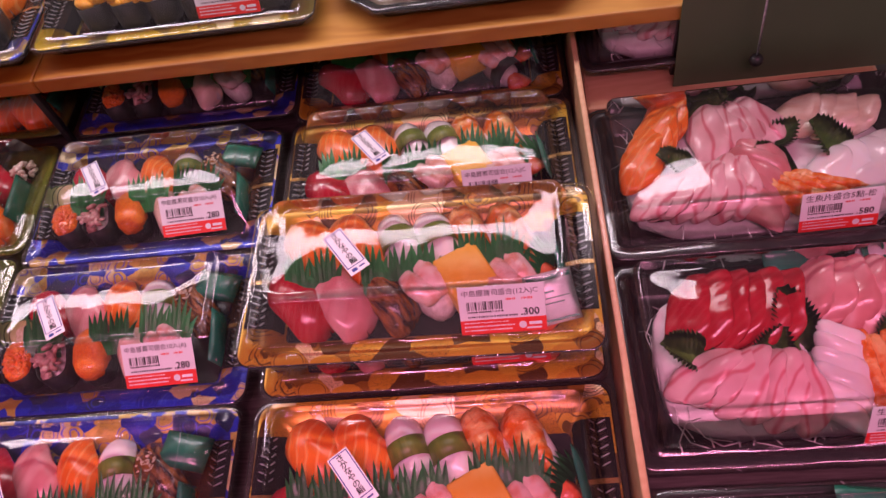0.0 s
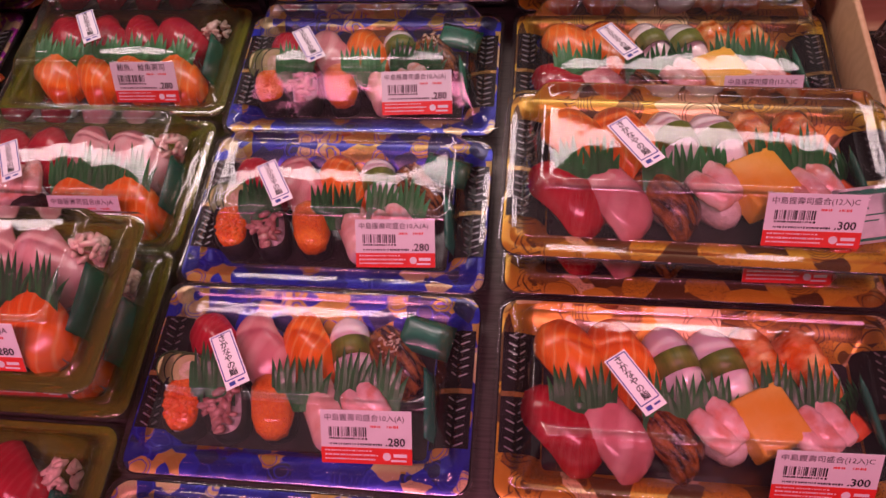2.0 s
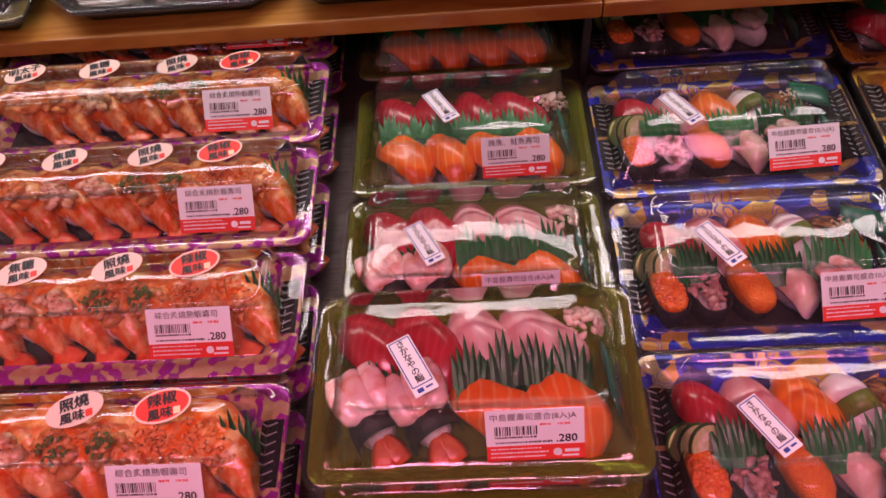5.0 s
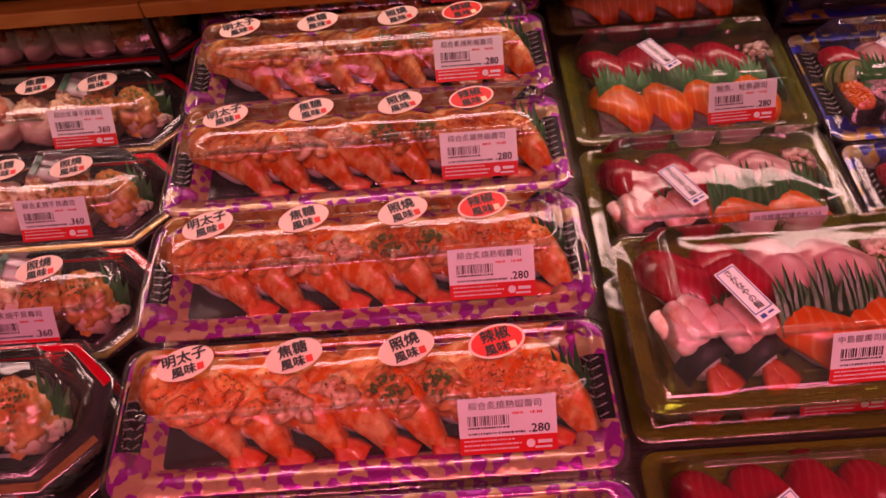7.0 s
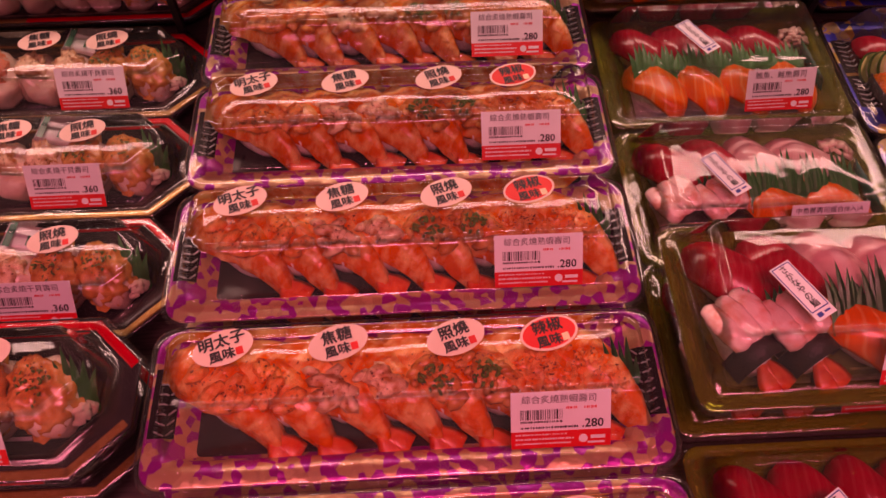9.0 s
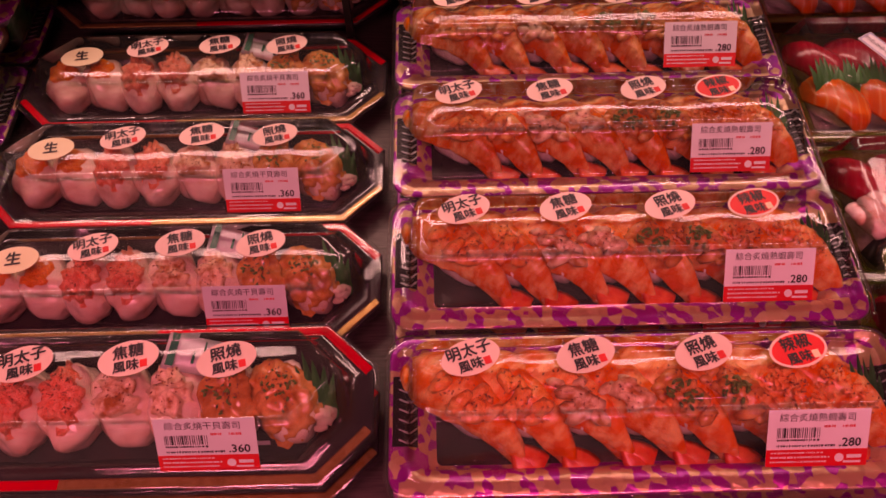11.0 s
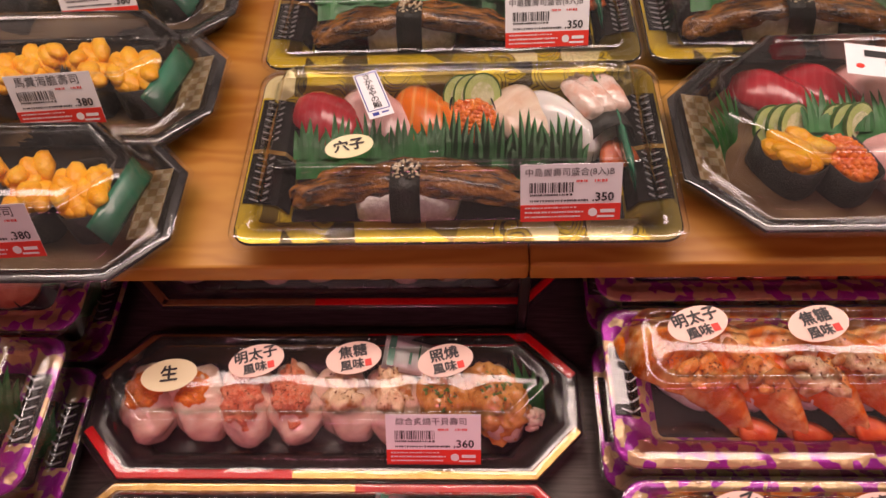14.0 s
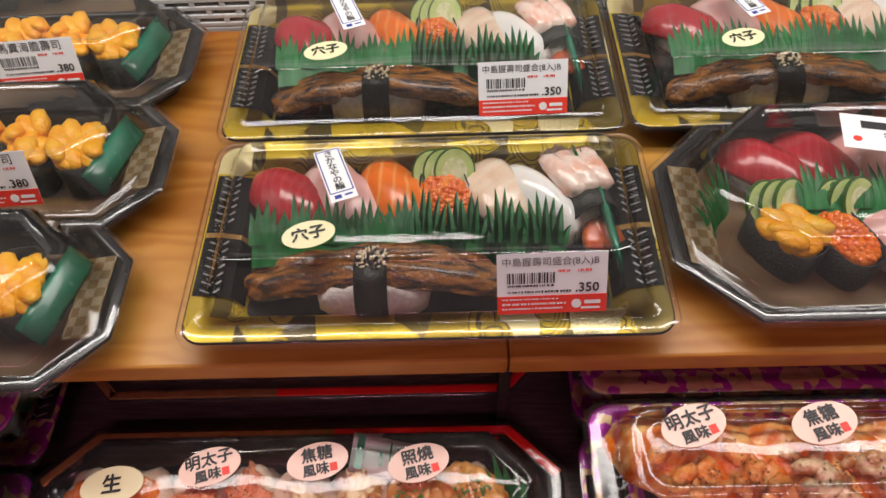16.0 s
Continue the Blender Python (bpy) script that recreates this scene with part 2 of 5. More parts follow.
M["shrimp"] = surface("shrimp_flesh", (0.76, 0.16, 0.005), (0.90, 0.52, 0.18), scale=75, rough=0.22, stretch=(0.7, 1.6, 1), bump=0.9, fine=210, coat=0.45, lo=0.42, hi=0.64, detail=5)
M["spicy_sauce"] = surface("orange_spicy_sauce", (0.84, 0.25, 0.035), (0.93, 0.46, 0.14), scale=200, rough=0.3, bump=0.8, fine=420, coat=0.35)
M["shrimp_pink"] = surface("shrimp_pink_flesh", (0.83, 0.42, 0.31), (0.90, 0.70, 0.62), scale=100, rough=0.2, bump=0.4, fine=240, coat=0.5, lo=0.36, hi=0.56)
M["white_fish"] = striped("white_fish_flesh", (0.87, 0.56, 0.57), (0.72, 0.22, 0.26), scale=26, width=0.76, distort=7, rot=0.5)
M["tail"] = surface("shrimp_tail", (0.62, 0.07, 0.02), (0.80, 0.20, 0.06), scale=150, rough=0.25, coat=0.4)
M["tamago"] = surface("egg_omelette", (0.88, 0.50, 0.03), (0.92, 0.62, 0.10), scale=90, rough=0.4, bump=0.2, fine=350)
M["eel"] = surface("glazed_eel", (0.028, 0.008, 0.003), (0.36, 0.14, 0.028), scale=130, rough=0.22, stretch=(2.4, 0.45, 1), bump=0.9, fine=420, coat=0.4, detail=6, lo=0.38, hi=0.66)
M["nori"] = surface("nori", (0.008, 0.010, 0.008), (0.022, 0.022, 0.018), scale=200, rough=0.5, bump=0.4, fine=500)
M["ikura"] = surface("salmon_roe", (0.76, 0.11, 0.004), (0.90, 0.26, 0.02), scale=120, rough=0.12, coat=0.8)
M["tobiko"] = surface("flying_fish_roe", (0.82, 0.16, 0.004), (0.95, 0.30, 0.015), scale=400, rough=0.3, bump=0.9, fine=700, coat=0.4)
M["uni"] = surface("sea_urchin", (0.91, 0.34, 0.003), (0.96, 0.54, 0.04), scale=110, rough=0.4, bump=0.5, fine=420)
M["octopus"] = surface("octopus_salad", (0.30, 0.12, 0.10), (0.66, 0.42, 0.36), scale=130, rough=0.3, bump=0.3, coat=0.4)
M["shiso"] = surface("shiso_leaf", (0.035, 0.11, 0.013), (0.09, 0.21, 0.028), scale=120, rough=0.45, bump=0.3, fine=260)
M["celery"] = surface("green_wrap", (0.09, 0.15, 0.012), (0.19, 0.25, 0.035), scale=80, rough=0.35, stretch=(3, 0.5, 1))
M["cucumber"] = surface("cucumber_flesh", (0.46, 0.62, 0.20), (0.62, 0.74, 0.34), scale=110, rough=0.22, coat=0.4)
M["cucumber_core"] = surface("cucumber_core", (0.60, 0.68, 0.34), (0.78, 0.82, 0.56), scale=260, rough=0.2, coat=0.5, lo=0.4, hi=0.6)
M["cucumber_skin"] = surface("cucumber_skin", (0.02, 0.09, 0.015), (0.06, 0.17, 0.03), scale=90, rough=0.35)
M["baran"] = surface("green_plastic_grass", (0.006, 0.17, 0.035), (0.020, 0.30, 0.070), scale=60, rough=0.4, stretch=(3, 1, 0.5), coat=0.15)
M["wasabi"] = surface("green_sachet_film", (0.006, 0.13, 0.075), (0.015, 0.22, 0.13), scale=50, rough=0.25, coat=0.5)
M["sachet"] = surface("clear_sachet", (0.55, 0.58, 0.58), (0.75, 0.77, 0.77), scale=90, rough=0.25, coat=0.5)
M["ginger"] = surface("pickled_ginger", (0.74, 0.56, 0.42), (0.85, 0.70, 0.58), scale=90, rough=0.3, coat=0.3)
M["sesame"] = surface("sesame", (0.60, 0.48, 0.30), (0.78, 0.68, 0.50), scale=300, rough=0.5)
M["mentaiko"] = surface("cod_roe_paste", (0.84, 0.19, 0.07), (0.94, 0.42, 0.24), scale=260, rough=0.4, bump=1.0, fine=520, coat=0.2)
M["cream"] = surface("torched_mayonnaise", (0.50, 0.20, 0.05), (0.92, 0.74, 0.46), scale=120, rough=0.3, bump=0.4, fine=240, coat=0.35, lo=0.36, hi=0.56)
M["char"] = surface("seared_spot", (0.10, 0.03, 0.012), (0.35, 0.10, 0.03), scale=200, rough=0.4)
M["onion"] = surface("chopped_spring_onion", (0.05, 0.14, 0.02), (0.16, 0.28, 0.05), scale=200, rough=0.4)
M["teri"] = surface("teriyaki_glaze", (0.46, 0.15, 0.025), (0.80, 0.42, 0.13), scale=110, rough=0.16, coat=0.7)
M["daikon"] = surface("shredded_radish", (0.74, 0.73, 0.71), (0.85, 0.84, 0.82), scale=200, rough=0.35, coat=0.2)

M["lid"] = clear_film("clear_lid", (0.985, 0.985, 0.98))
M["tray_clear"] = clear_film("greenish_clear_tray", (0.72, 0.80, 0.26), gloss=0.9, wobble=0.9, haze=0.36, bloom=(0.27, 0.34, 0.02))
M["tray_black"] = surface("black_tray", (0.016, 0.015, 0.016), (0.034, 0.031, 0.031), scale=50, rough=0.22, coat=0.0, bump=0.05)
M["tray_rib"] = surface("silver_ribs", (0.34, 0.34, 0.36), (0.62, 0.62, 0.66), scale=300, rough=0.25, metal=0.3)
GOLD, CREAM, OCHRE = (0.60, 0.42, 0.014), (0.74, 0.64, 0.34), (0.27, 0.18, 0.011)
M["gold"] = patterned("gold_fan_film", [GOLD, (0.10, 0.07, 0.010), (0.62, 0.45, 0.035), OCHRE, CREAM, (0.17, 0.12, 0.012), GOLD, (0.44, 0.30, 0.012)], 50, speck=(0.04, 0.028, 0.006), stroke=(0.04, 0.03, 0.008), stretch=(1, 0.7, 1), rings=60.0, coat=0.1)
M["amber"] = patterned("amber_fan_film", [(0.62, 0.35, 0.02), (0.30, 0.15, 0.012), (0.78, 0.60, 0.30), (0.66, 0.42, 0.03), (0.12, 0.06, 0.010), (0.56, 0.30, 0.02)], 44, speck=(0.06, 0.03, 0.008), stroke=(0.06, 0.03, 0.008), rings=60.0, coat=0.1)
M["blue"] = patterned("blue_gold_film", [(0.006, 0.014, 0.34), (0.52, 0.35, 0.07), (0.008, 0.018, 0.28), (0.010, 0.026, 0.46), (0.60, 0.48, 0.24), (0.015, 0.03, 0.38), (0.02, 0.03, 0.12), (0.46, 0.31, 0.05)], 80, speck=(0.01, 0.012, 0.06), stroke=(0.03, 0.05, 0.60), rings=30.0, metal=0.3)
M["purple"] = patterned("purple_floral_film", [(0.36, 0.010, 0.32), (0.54, 0.36, 0.20), (0.38, 0.012, 0.34), (0.64, 0.46, 0.26), (0.33, 0.012, 0.33), (0.60, 0.42, 0.22)], 150, speck=(0.60, 0.44, 0.26), coat=0.15)
M["red"] = surface("red_lacquer_film", (0.66, 0.006, 0.008), (0.78, 0.014, 0.014), scale=30, rough=0.2, coat=0.6)
M["gold_plain"] = surface("gold_film", (0.48, 0.27, 0.07), (0.66, 0.42, 0.15), scale=200, rough=0.22, metal=0.65, coat=0.5)
M["check"] = checkered("checkered_card", (0.44, 0.29, 0.13), (0.66, 0.54, 0.34), 165)
M["brown_base"] = surface("brown_base", (0.13, 0.075, 0.035), (0.19, 0.12, 0.06), scale=60, rough=0.35, coat=0.3)
M["paper"] = surface("label_paper", (0.76, 0.76, 0.78), (0.80, 0.80, 0.82), scale=60, rough=0.55, bump=0.03)
M["red_print"] = surface("red_print", (0.74, 0.035, 0.022), (0.80, 0.05, 0.03), scale=90, rough=0.5, bump=0.02)
M["black_print"] = surface("black_print", (0.012, 0.012, 0.014), (0.02, 0.02, 0.022), rough=0.5, bump=0)
M["blue_print"] = surface("blue_print", (0.02, 0.04, 0.25), (0.03, 0.05, 0.32), rough=0.5, bump=0)
M["pink_paper"] = surface("peach_sticker", (0.80, 0.58, 0.47), (0.84, 0.64, 0.53), scale=40, rough=0.5, bump=0.02)
M["cream_paper"] = surface("cream_sticker", (0.76, 0.72, 0.42), (0.80, 0.76, 0.48), scale=40, rough=0.5, bump=0.02)


# ---- mesh helpers ----
def part(name, bm, mat, parent, label="", smooth=True):
    """One mesh object from a bmesh (or ready mesh) under a parent."""
    if isinstance(bm, bpy.types.Mesh):
        me = bm
    else:
        me = bpy.data.meshes.new(name)
        bmesh.ops.recalc_face_normals(bm, faces=bm.faces)
        bm.to_mesh(me)
        bm.free()
        if smooth:
            for f in me.polygons:
                f.use_smooth = True
    if not me.materials:
        for one in (mat if isinstance(mat, (list, tuple)) else [mat]):
            me.materials.append(M[one])
    ob = new(name, me)
    ob.parent = parent
    if label:
        tagged(ob, label)
    return ob


def thing(name, x, y, z, label, category, group="", rz=0.0):
    ob = new(name)
    ob.empty_display_size = 0.03
    ob.matrix_basis = pose(x, y, z, 0, 0, rz)
    return tagged(ob, label, category, group)


def box(bm, x0, x1, y0, y1, z0, z1, bevel=0.0, mat=0):
    made = bmesh.ops.create_cube(bm, size=1, matrix=Matrix.Translation(((x0 + x1) / 2, (y0 + y1) / 2, (z0 + z1) / 2)) @ Matrix.Diagonal((x1 - x0, y1 - y0, z1 - z0, 1)))
    if bevel:
        edges = {e for v in made["verts"] for e in v.link_edges}
        bmesh.ops.bevel(bm, geom=list(edges), offset=bevel, segments=2, affect="EDGES", profile=0.5)
    return bm


def block(name, x0, x1, y0, y1, z0, z1, mat, label, category="", kind="structure", bevel=0.0015):
    bm = bmesh.new()
    box(bm, x0, x1, y0, y1, z0, z1, bevel)
    return tagged(part(name, bm, mat, None, smooth=False), label, category, "", kind)


def ring(x0, x1, y0, y1, c, z, cut=False, n=5):
    """A closed outline with rounded (or cut) corners."""
    pts = []
    steps = 1 if cut else n
    for cx, cy, a0 in ((x1 - c, y1 - c, 0), (x0 + c, y1 - c, 90), (x0 + c, y0 + c, 180), (x1 - c, y0 + c, 270)):
        for i in range(steps + 1):
            a = radians(a0 + 90 * i / steps)
            pts.append(Vector((cx + c * math.cos(a), cy + c * math.sin(a), z)))
    return pts


def loft(bm, rings, close=True, cap0=False, cap1=False, mats=None):
    rows = [[bm.verts.new(p) for p in r] for r in rings]
    n = len(rows[0])
    for k, (a, b) in enumerate(zip(rows, rows[1:])):
        for i in range(n if close else n - 1):
            f = bm.faces.new((a[i], a[(i + 1) % n], b[(i + 1) % n], b[i]))
            if mats:
                f.material_index = mats[k]
    if cap0:
        f = bm.faces.new(list(reversed(rows[0])))
        f.material_index = mats[0] if mats else 0
    if cap1:
        f = bm.faces.new(rows[-1])
        f.material_index = mats[-1] if mats else 0
    return rows


TEXTS = {}


def lettering(body, size, vertical=False, bold=0.0):
    """A flat mesh of writing, centred."""
    key = (body, size, vertical, bold)
    if key not in TEXTS:
        cu = bpy.data.curves.new("writing", "FONT")
        cu.body = "\n".join(body) if vertical else body
        cu.size, cu.align_x, cu.align_y, cu.space_line = size, "CENTER", "CENTER", 0.92
        cu.resolution_u = 2
        ob = new("writing", cu)
        me = bpy.data.meshes.new_from_object(ob.evaluated_get(bpy.context.evaluated_depsgraph_get()))
        bpy.data.objects.remove(ob)
        me.materials.clear()
        if bold:                                   # brush-like weight: the same strokes laid side by side
            bm = bmesh.new()
            for k, (dx, dy) in enumerate(((0, 0), (bold, 0.3 * bold), (-bold, -0.2 * bold), (0.2 * bold, bold), (-0.3 * bold, -bold))):
                one = bmesh.new()
                one.from_mesh(me)
                bmesh.ops.translate(one, verts=one.verts, vec=(dx, dy, k * 0.00002))
                tmp = bpy.data.meshes.new("stroke")
                one.to_mesh(tmp)
                one.free()
                bm.from_mesh(tmp)
                bpy.data.meshes.remove(tmp)
            bm.to_mesh(me)
            bm.free()
        TEXTS[key] = me
    return TEXTS[key]


# ---- food ----
def lump(L, W, H, seed, rough=0.0012, power=0.75, seg=14, freq=260):
    """A rounded pat of rice or the like, flat below, long side along y."""
    bm = bmesh.new()
    bmesh.ops.create_uvsphere(bm, u_segments=seg, v_segments=9 if seg < 18 else 16, radius=1)
    for v in bm.verts:
        p = v.co.copy()
        q = Vector([math.copysign(abs(c) ** power, c) for c in p])
        z = max(q.z, -0.55)
        co = Vector((q.x * W / 2, q.y * L / 2, (z + 0.55) / 1.55 * H))
        d = noise.noise(co * freq + Vector((seed, seed * 2, 0))) * rough
        v.co = co + p * d
    return bm


def slab(L, W, T, z, drop, seed, arch=0.006, taper=0.15, skew=0.0, nu=16, nv=12, wob=0.0012, square=6.0, shear=0.0):
    """A slice of fish draped over its rice, long side along y; samples crowd at the cut edges."""
    bm = bmesh.new()
    rings = []
    for i in range(nu + 1):
        s = math.sin(math.pi / 2 * (-1 + 2 * i / nu))
        half = W / 2 * max(0.0, 1 - abs(s) ** square) ** 0.45 * (1 - taper * s) + 0.0006
        half *= 1 + 0.07 * noise.noise(Vector((s * 2.6, seed, 1.5)))
        pts = []
        for lay in (0, 1):
            for j in range(nv + 1):
                t = math.sin(math.pi / 2 * (-1 + 2 * j / nv))
                if lay:
                    t = -t
                zz = z - drop * abs(s) ** 2.4 - arch * abs(t) ** 2.2 + 0.0012 * math.sin(t * 4 + seed) * (1 - s * s)
                edge = (1 - abs(t) ** 14) * (1 - abs(s) ** 16)
                zz += T * (0.5 if lay == 0 else -0.5) * max(edge, 0.25)
                x, y = t * half + skew * s, s * L / 2 + shear * t * half
                zz += noise.noise(Vector((x * 90 + seed, y * 60, lay))) * wob + noise.noise(Vector((x * 260 + seed, y * 200, lay))) * 0.0004
                pts.append(Vector((x, y, zz)))
        rings.append(pts)
    loft(bm, rings, True, True, True)
    return bm


def coating(L, W, H, seed, lump_rough, freq, cy, rx, ry, thick, grain, power=0.92):
    """A paste spread over the top of a rounded pat, with a ragged outline and a rough surface."""
    bm = bmesh.new()
    bmesh.ops.create_uvsphere(bm, u_segments=44, v_segments=34, radius=1)
    for v in bm.verts:
        p = v.co.copy()
        q = Vector([math.copysign(abs(c) ** power, c) for c in p])
        zz = max(q.z, -0.55)
        co = Vector((q.x * W / 2, q.y * L / 2, (zz + 0.55) / 1.55 * H))
        d = noise.noise(co * freq + Vector((seed, seed * 2, 0))) * lump_rough
        m = 1 - (co.x / rx) ** 2 - ((co.y - cy) / ry) ** 2 + 0.9 * noise.noise(co * 170 + Vector((seed * 3, 1, 5)))
        ridge = 1 - abs(noise.noise(co * grain + Vector((9, seed, 2))) * 2)
        up = -0.0018 if m < 0 or p.z < 0 else thick * min(1.0, m * 2.2) * (0.35 + 0.65 * ridge)
        v.co = co + p * (d + up)
    low = [v for v in bm.verts if v.co.z < H * 0.35]
    bmesh.ops.delete(bm, geom=low, context="VERTS")
    return bm


def fingers(seed, count=3, L=0.036, r=0.0058):
    """Peeled cooked shrimps lying side by side, ringed along their backs."""
    rnd = random.Random(seed)
    bm = bmesh.new()
    for k in range(count):
        x0, lean, lift = (k - (count - 1) / 2) * r * 1.35, rnd.uniform(-0.10, 0.10), rnd.uniform(0, 0.0015)
        rings = []
        for i in range(19):
            u = i / 18
            rr = r * (0.55 + 0.55 * math.sin(math.pi * min(1, u * 0.75 + 0.2))) * (1 + 0.06 * abs(math.sin(u * math.pi * 5))) * (0.35 if i in (0, 18) else 1)
            c = Vector((x0 + lean * L * (u - 0.5) + 0.002 * math.sin(u * 3 + seed + k), (u - 0.5) * L, 0.0245 + lift + 0.003 * math.sin(u * math.pi)))
            rings.append([c + Vector((rr * math.cos(a), 0, rr * 0.72 * math.sin(a))) + Vector((0, 0, 1)) * noise.noise(Vector((math.cos(a) * 2 + k * 7, u * 9, math.sin(a) * 2 + seed))) * 0.0011 for a in [q * math.pi / 5 for q in range(10)]])
        loft(bm, rings, True, True, True)
    return bm


def sheet_leaf(L, W, seed, teeth=11, curl=0.006):
    """A saw-edged shiso leaf with a folded midrib."""
    bm = bmesh.new()
    n = teeth * 2
    rows = []
    for i in range(n + 1):
        s = i / n
        half = W / 2 * math.sin(math.pi * min(1, s * 0.93 + 0.05)) ** 0.8 * (1.0 if i % 2 else 0.74)
        y = (s - 0.5) * L
        rows.append([Vector((t * half, y + abs(t) * 0.003 * (i % 2), 0.002 + curl * (abs(t) ** 1.5) + noise.noise(Vector((t + seed, s * 4, seed))) * 0.004)) for t in (-1, -0.5, 0, 0.5, 1)])
    loft(bm, rows, close=False)
    bmesh.ops.solidify(bm, geom=bm.faces[:], thickness=0.0004)
    return bm


def grass(L, H, seed):
    """A strip of green plastic grass: a folded band below, overlapping pointed blades in tufts above."""
    rnd = random.Random(seed)
    bm = bmesh.new()
    n = max(6, int(L / 0.0033))
    tuft = L / max(1, round(L / 0.021))
    cols = [(-L / 2 + L * i / n, 0.0012 * math.sin(i * 0.9 + seed)) for i in range(n + 1)]
    loft(bm, [[Vector((x, y, z)) for x, y in cols] for z in (-0.009, 0.0, H * 0.14)], close=False)
    for i in range(n):
        x = -L / 2 + L * (i + 0.5) / n
        g = (x + L / 2) / tuft % 1.0
        h = H * (0.52 + 0.48 * math.sin(math.pi * min(1, g + 0.08)) ** 0.8) * rnd.uniform(0.84, 1.06)
        lean, back = (g - 0.5) * 0.010 + rnd.uniform(-0.001, 0.001), rnd.uniform(0.001, 0.006)
        w, y0 = 0.0027 * rnd.uniform(0.85, 1.2), -0.0006 - 0.0007 * (i % 2)
        rows = []
        for u, q in ((0.0, 1.0), (0.3, 1.0), (0.6, 0.72), (0.85, 0.34), (1.0, 0.04)):
            c = Vector((x + lean * u * u, y0 + back * u * u, H * 0.10 + (h - H * 0.10) * u))
            rows.append([c + Vector((-w * q, 0.0004, 0)), c, c + Vector((w * q, 0.0004, 0))])
        loft(bm, rows, close=False)
    bmesh.ops.solidify(bm, geom=bm.faces[:], thickness=0.00035)
    return bm


def beads(n, rx, ry, z, r, seed, dome=0.005):
    rnd = random.Random(seed)
    bm = bmesh.new()
    for i in range(n):
        a, q = rnd.uniform(0, 6.283), math.sqrt(rnd.random())
        m = Matrix.Translation((rx * q * math.cos(a), ry * q * math.sin(a), z + dome * (1 - q * q) + rnd.uniform(-0.0006, 0.0006)))
        bmesh.ops.create_icosphere(bm, subdivisions=1, radius=r * rnd.uniform(0.85, 1.1), matrix=m)
    return bm


def flecks(n, rx, ry, z, size, seed, dome=0.0):
    rnd = random.Random(seed)
    bm = bmesh.new()
    for i in range(n):
        a, q = rnd.uniform(0, 6.283), math.sqrt(rnd.random())
        m = Matrix.Translation((rx * q * math.cos(a), ry * q * math.sin(a), z + dome * (1 - q * q))) @ Euler((rnd.uniform(-0.5, 0.5), rnd.uniform(-0.5, 0.5), rnd.uniform(0, 3.14))).to_matrix().to_4x4() @ Matrix.Diagonal((1, 0.5, 0.35, 1))
        bmesh.ops.create_icosphere(bm, subdivisions=1, radius=size * rnd.uniform(0.7, 1.3), matrix=m)
    return bm


def shell(L, W, T, z, drop, seed, bend=0.010):
    """A split cooked shrimp: broad head end, grooved back, narrow curved tail."""
    bm = bmesh.new()
    rings, nu, nv = [], 20, 12
    for i in range(nu + 1):
        s = -1 + 2 * i / nu                      # tail at -1
        u = (s + 1) / 2
        half = W / 2 * (0.24 + 0.76 * math.sin(min(1.0, u * 1.25) * math.pi / 2) ** 1.2) * (1 - max(0, u - 0.78) ** 2 * 9) + 0.0005
        seg = 0.0011 * abs(math.sin(s * math.pi * 3.2 + seed))
        pts = []
        for lay in (0, 1):
            for j in range(nv + 1):
                t = -1 + 2 * j / nv
                t = -t if lay else t
                zz = z - drop * (abs(s) ** 2.2 if s < 0 else 0.45 * s ** 2.5) - 0.012 * abs(t) ** 2.2
                if lay == 0:
                    zz += seg * (1 - t * t) - 0.0022 * math.exp(-(t / 0.16) ** 2) * u
                zz += T * (0.5 if lay == 0 else -0.5) * max((1 - abs(t) ** 6) * (1 - abs(s) ** 8), 0.12)
                x = t * half - bend * (1 - s * s) + noise.noise(Vector((s * 5, t * 2, seed))) * 0.0016
                zz += noise.noise(Vector((s * 7 + seed, t * 3, lay))) * 0.0016
                pts.append(Vector((x, s * L / 2, zz)))
        rings.append(pts)
    loft(bm, rings, True, True, True)
    return bm


def wall_band(L, W, z0, z1, n=20, thick=0.0006, power=0.7):
    """A band of seaweed round a gunkan."""
    bm = bmesh.new()
    def oval(k, z):
        out = []
        for i in range(n):
            a = 2 * math.pi * i / n
            c, s = math.cos(a), math.sin(a)
            out.append(Vector((math.copysign(abs(c) ** power, c) * (W / 2 - k), math.copysign(abs(s) ** power, s) * (L / 2 - k), z + 0.0012 * math.sin(3 * a))))
        return out
    loft(bm, [oval(0, z0), oval(0, z1), oval(thick, z1), oval(thick, z0)])
    return bm


def belt(W, H, y0, y1, z0=0.0):
    """A strip of seaweed tied over a nigiri."""
    bm = bmesh.new()
    arc = [(math.cos(radians(a)), math.sin(radians(a))) for a in range(0, 181, 18)]
    def prof(y, k):
        return [Vector((c * (W / 2 + k), y, z0 + abs(s) ** 0.7 * (H + k - z0))) for c, s in arc]
    loft(bm, [prof(y0, 0), prof(y0, 0.0007), prof(y1, 0.0007), prof(y1, 0)], close=False)
    return bm


def fan_tail(seed):
    bm = bmesh.new()
    for a in (-24, 12):
        rings = []
        for i in range(5):
            s = i / 4
            wdt = 0.0035 + 0.004 * math.sin(s * 2.4)
            rings.append([Matrix.Rotation(radians(a), 3, "Z") @ Vector((wdt * math.cos(q), -s * 0.020, 0.0022 * math.sin(q) * (1 - 0.5 * s) + 0.004 - 0.003 * s)) for q in (0, 1.05, 2.09, 3.14, 4.19, 5.24)])
        loft(bm, rings, True, True, True)
    return bm


MESHES = {}


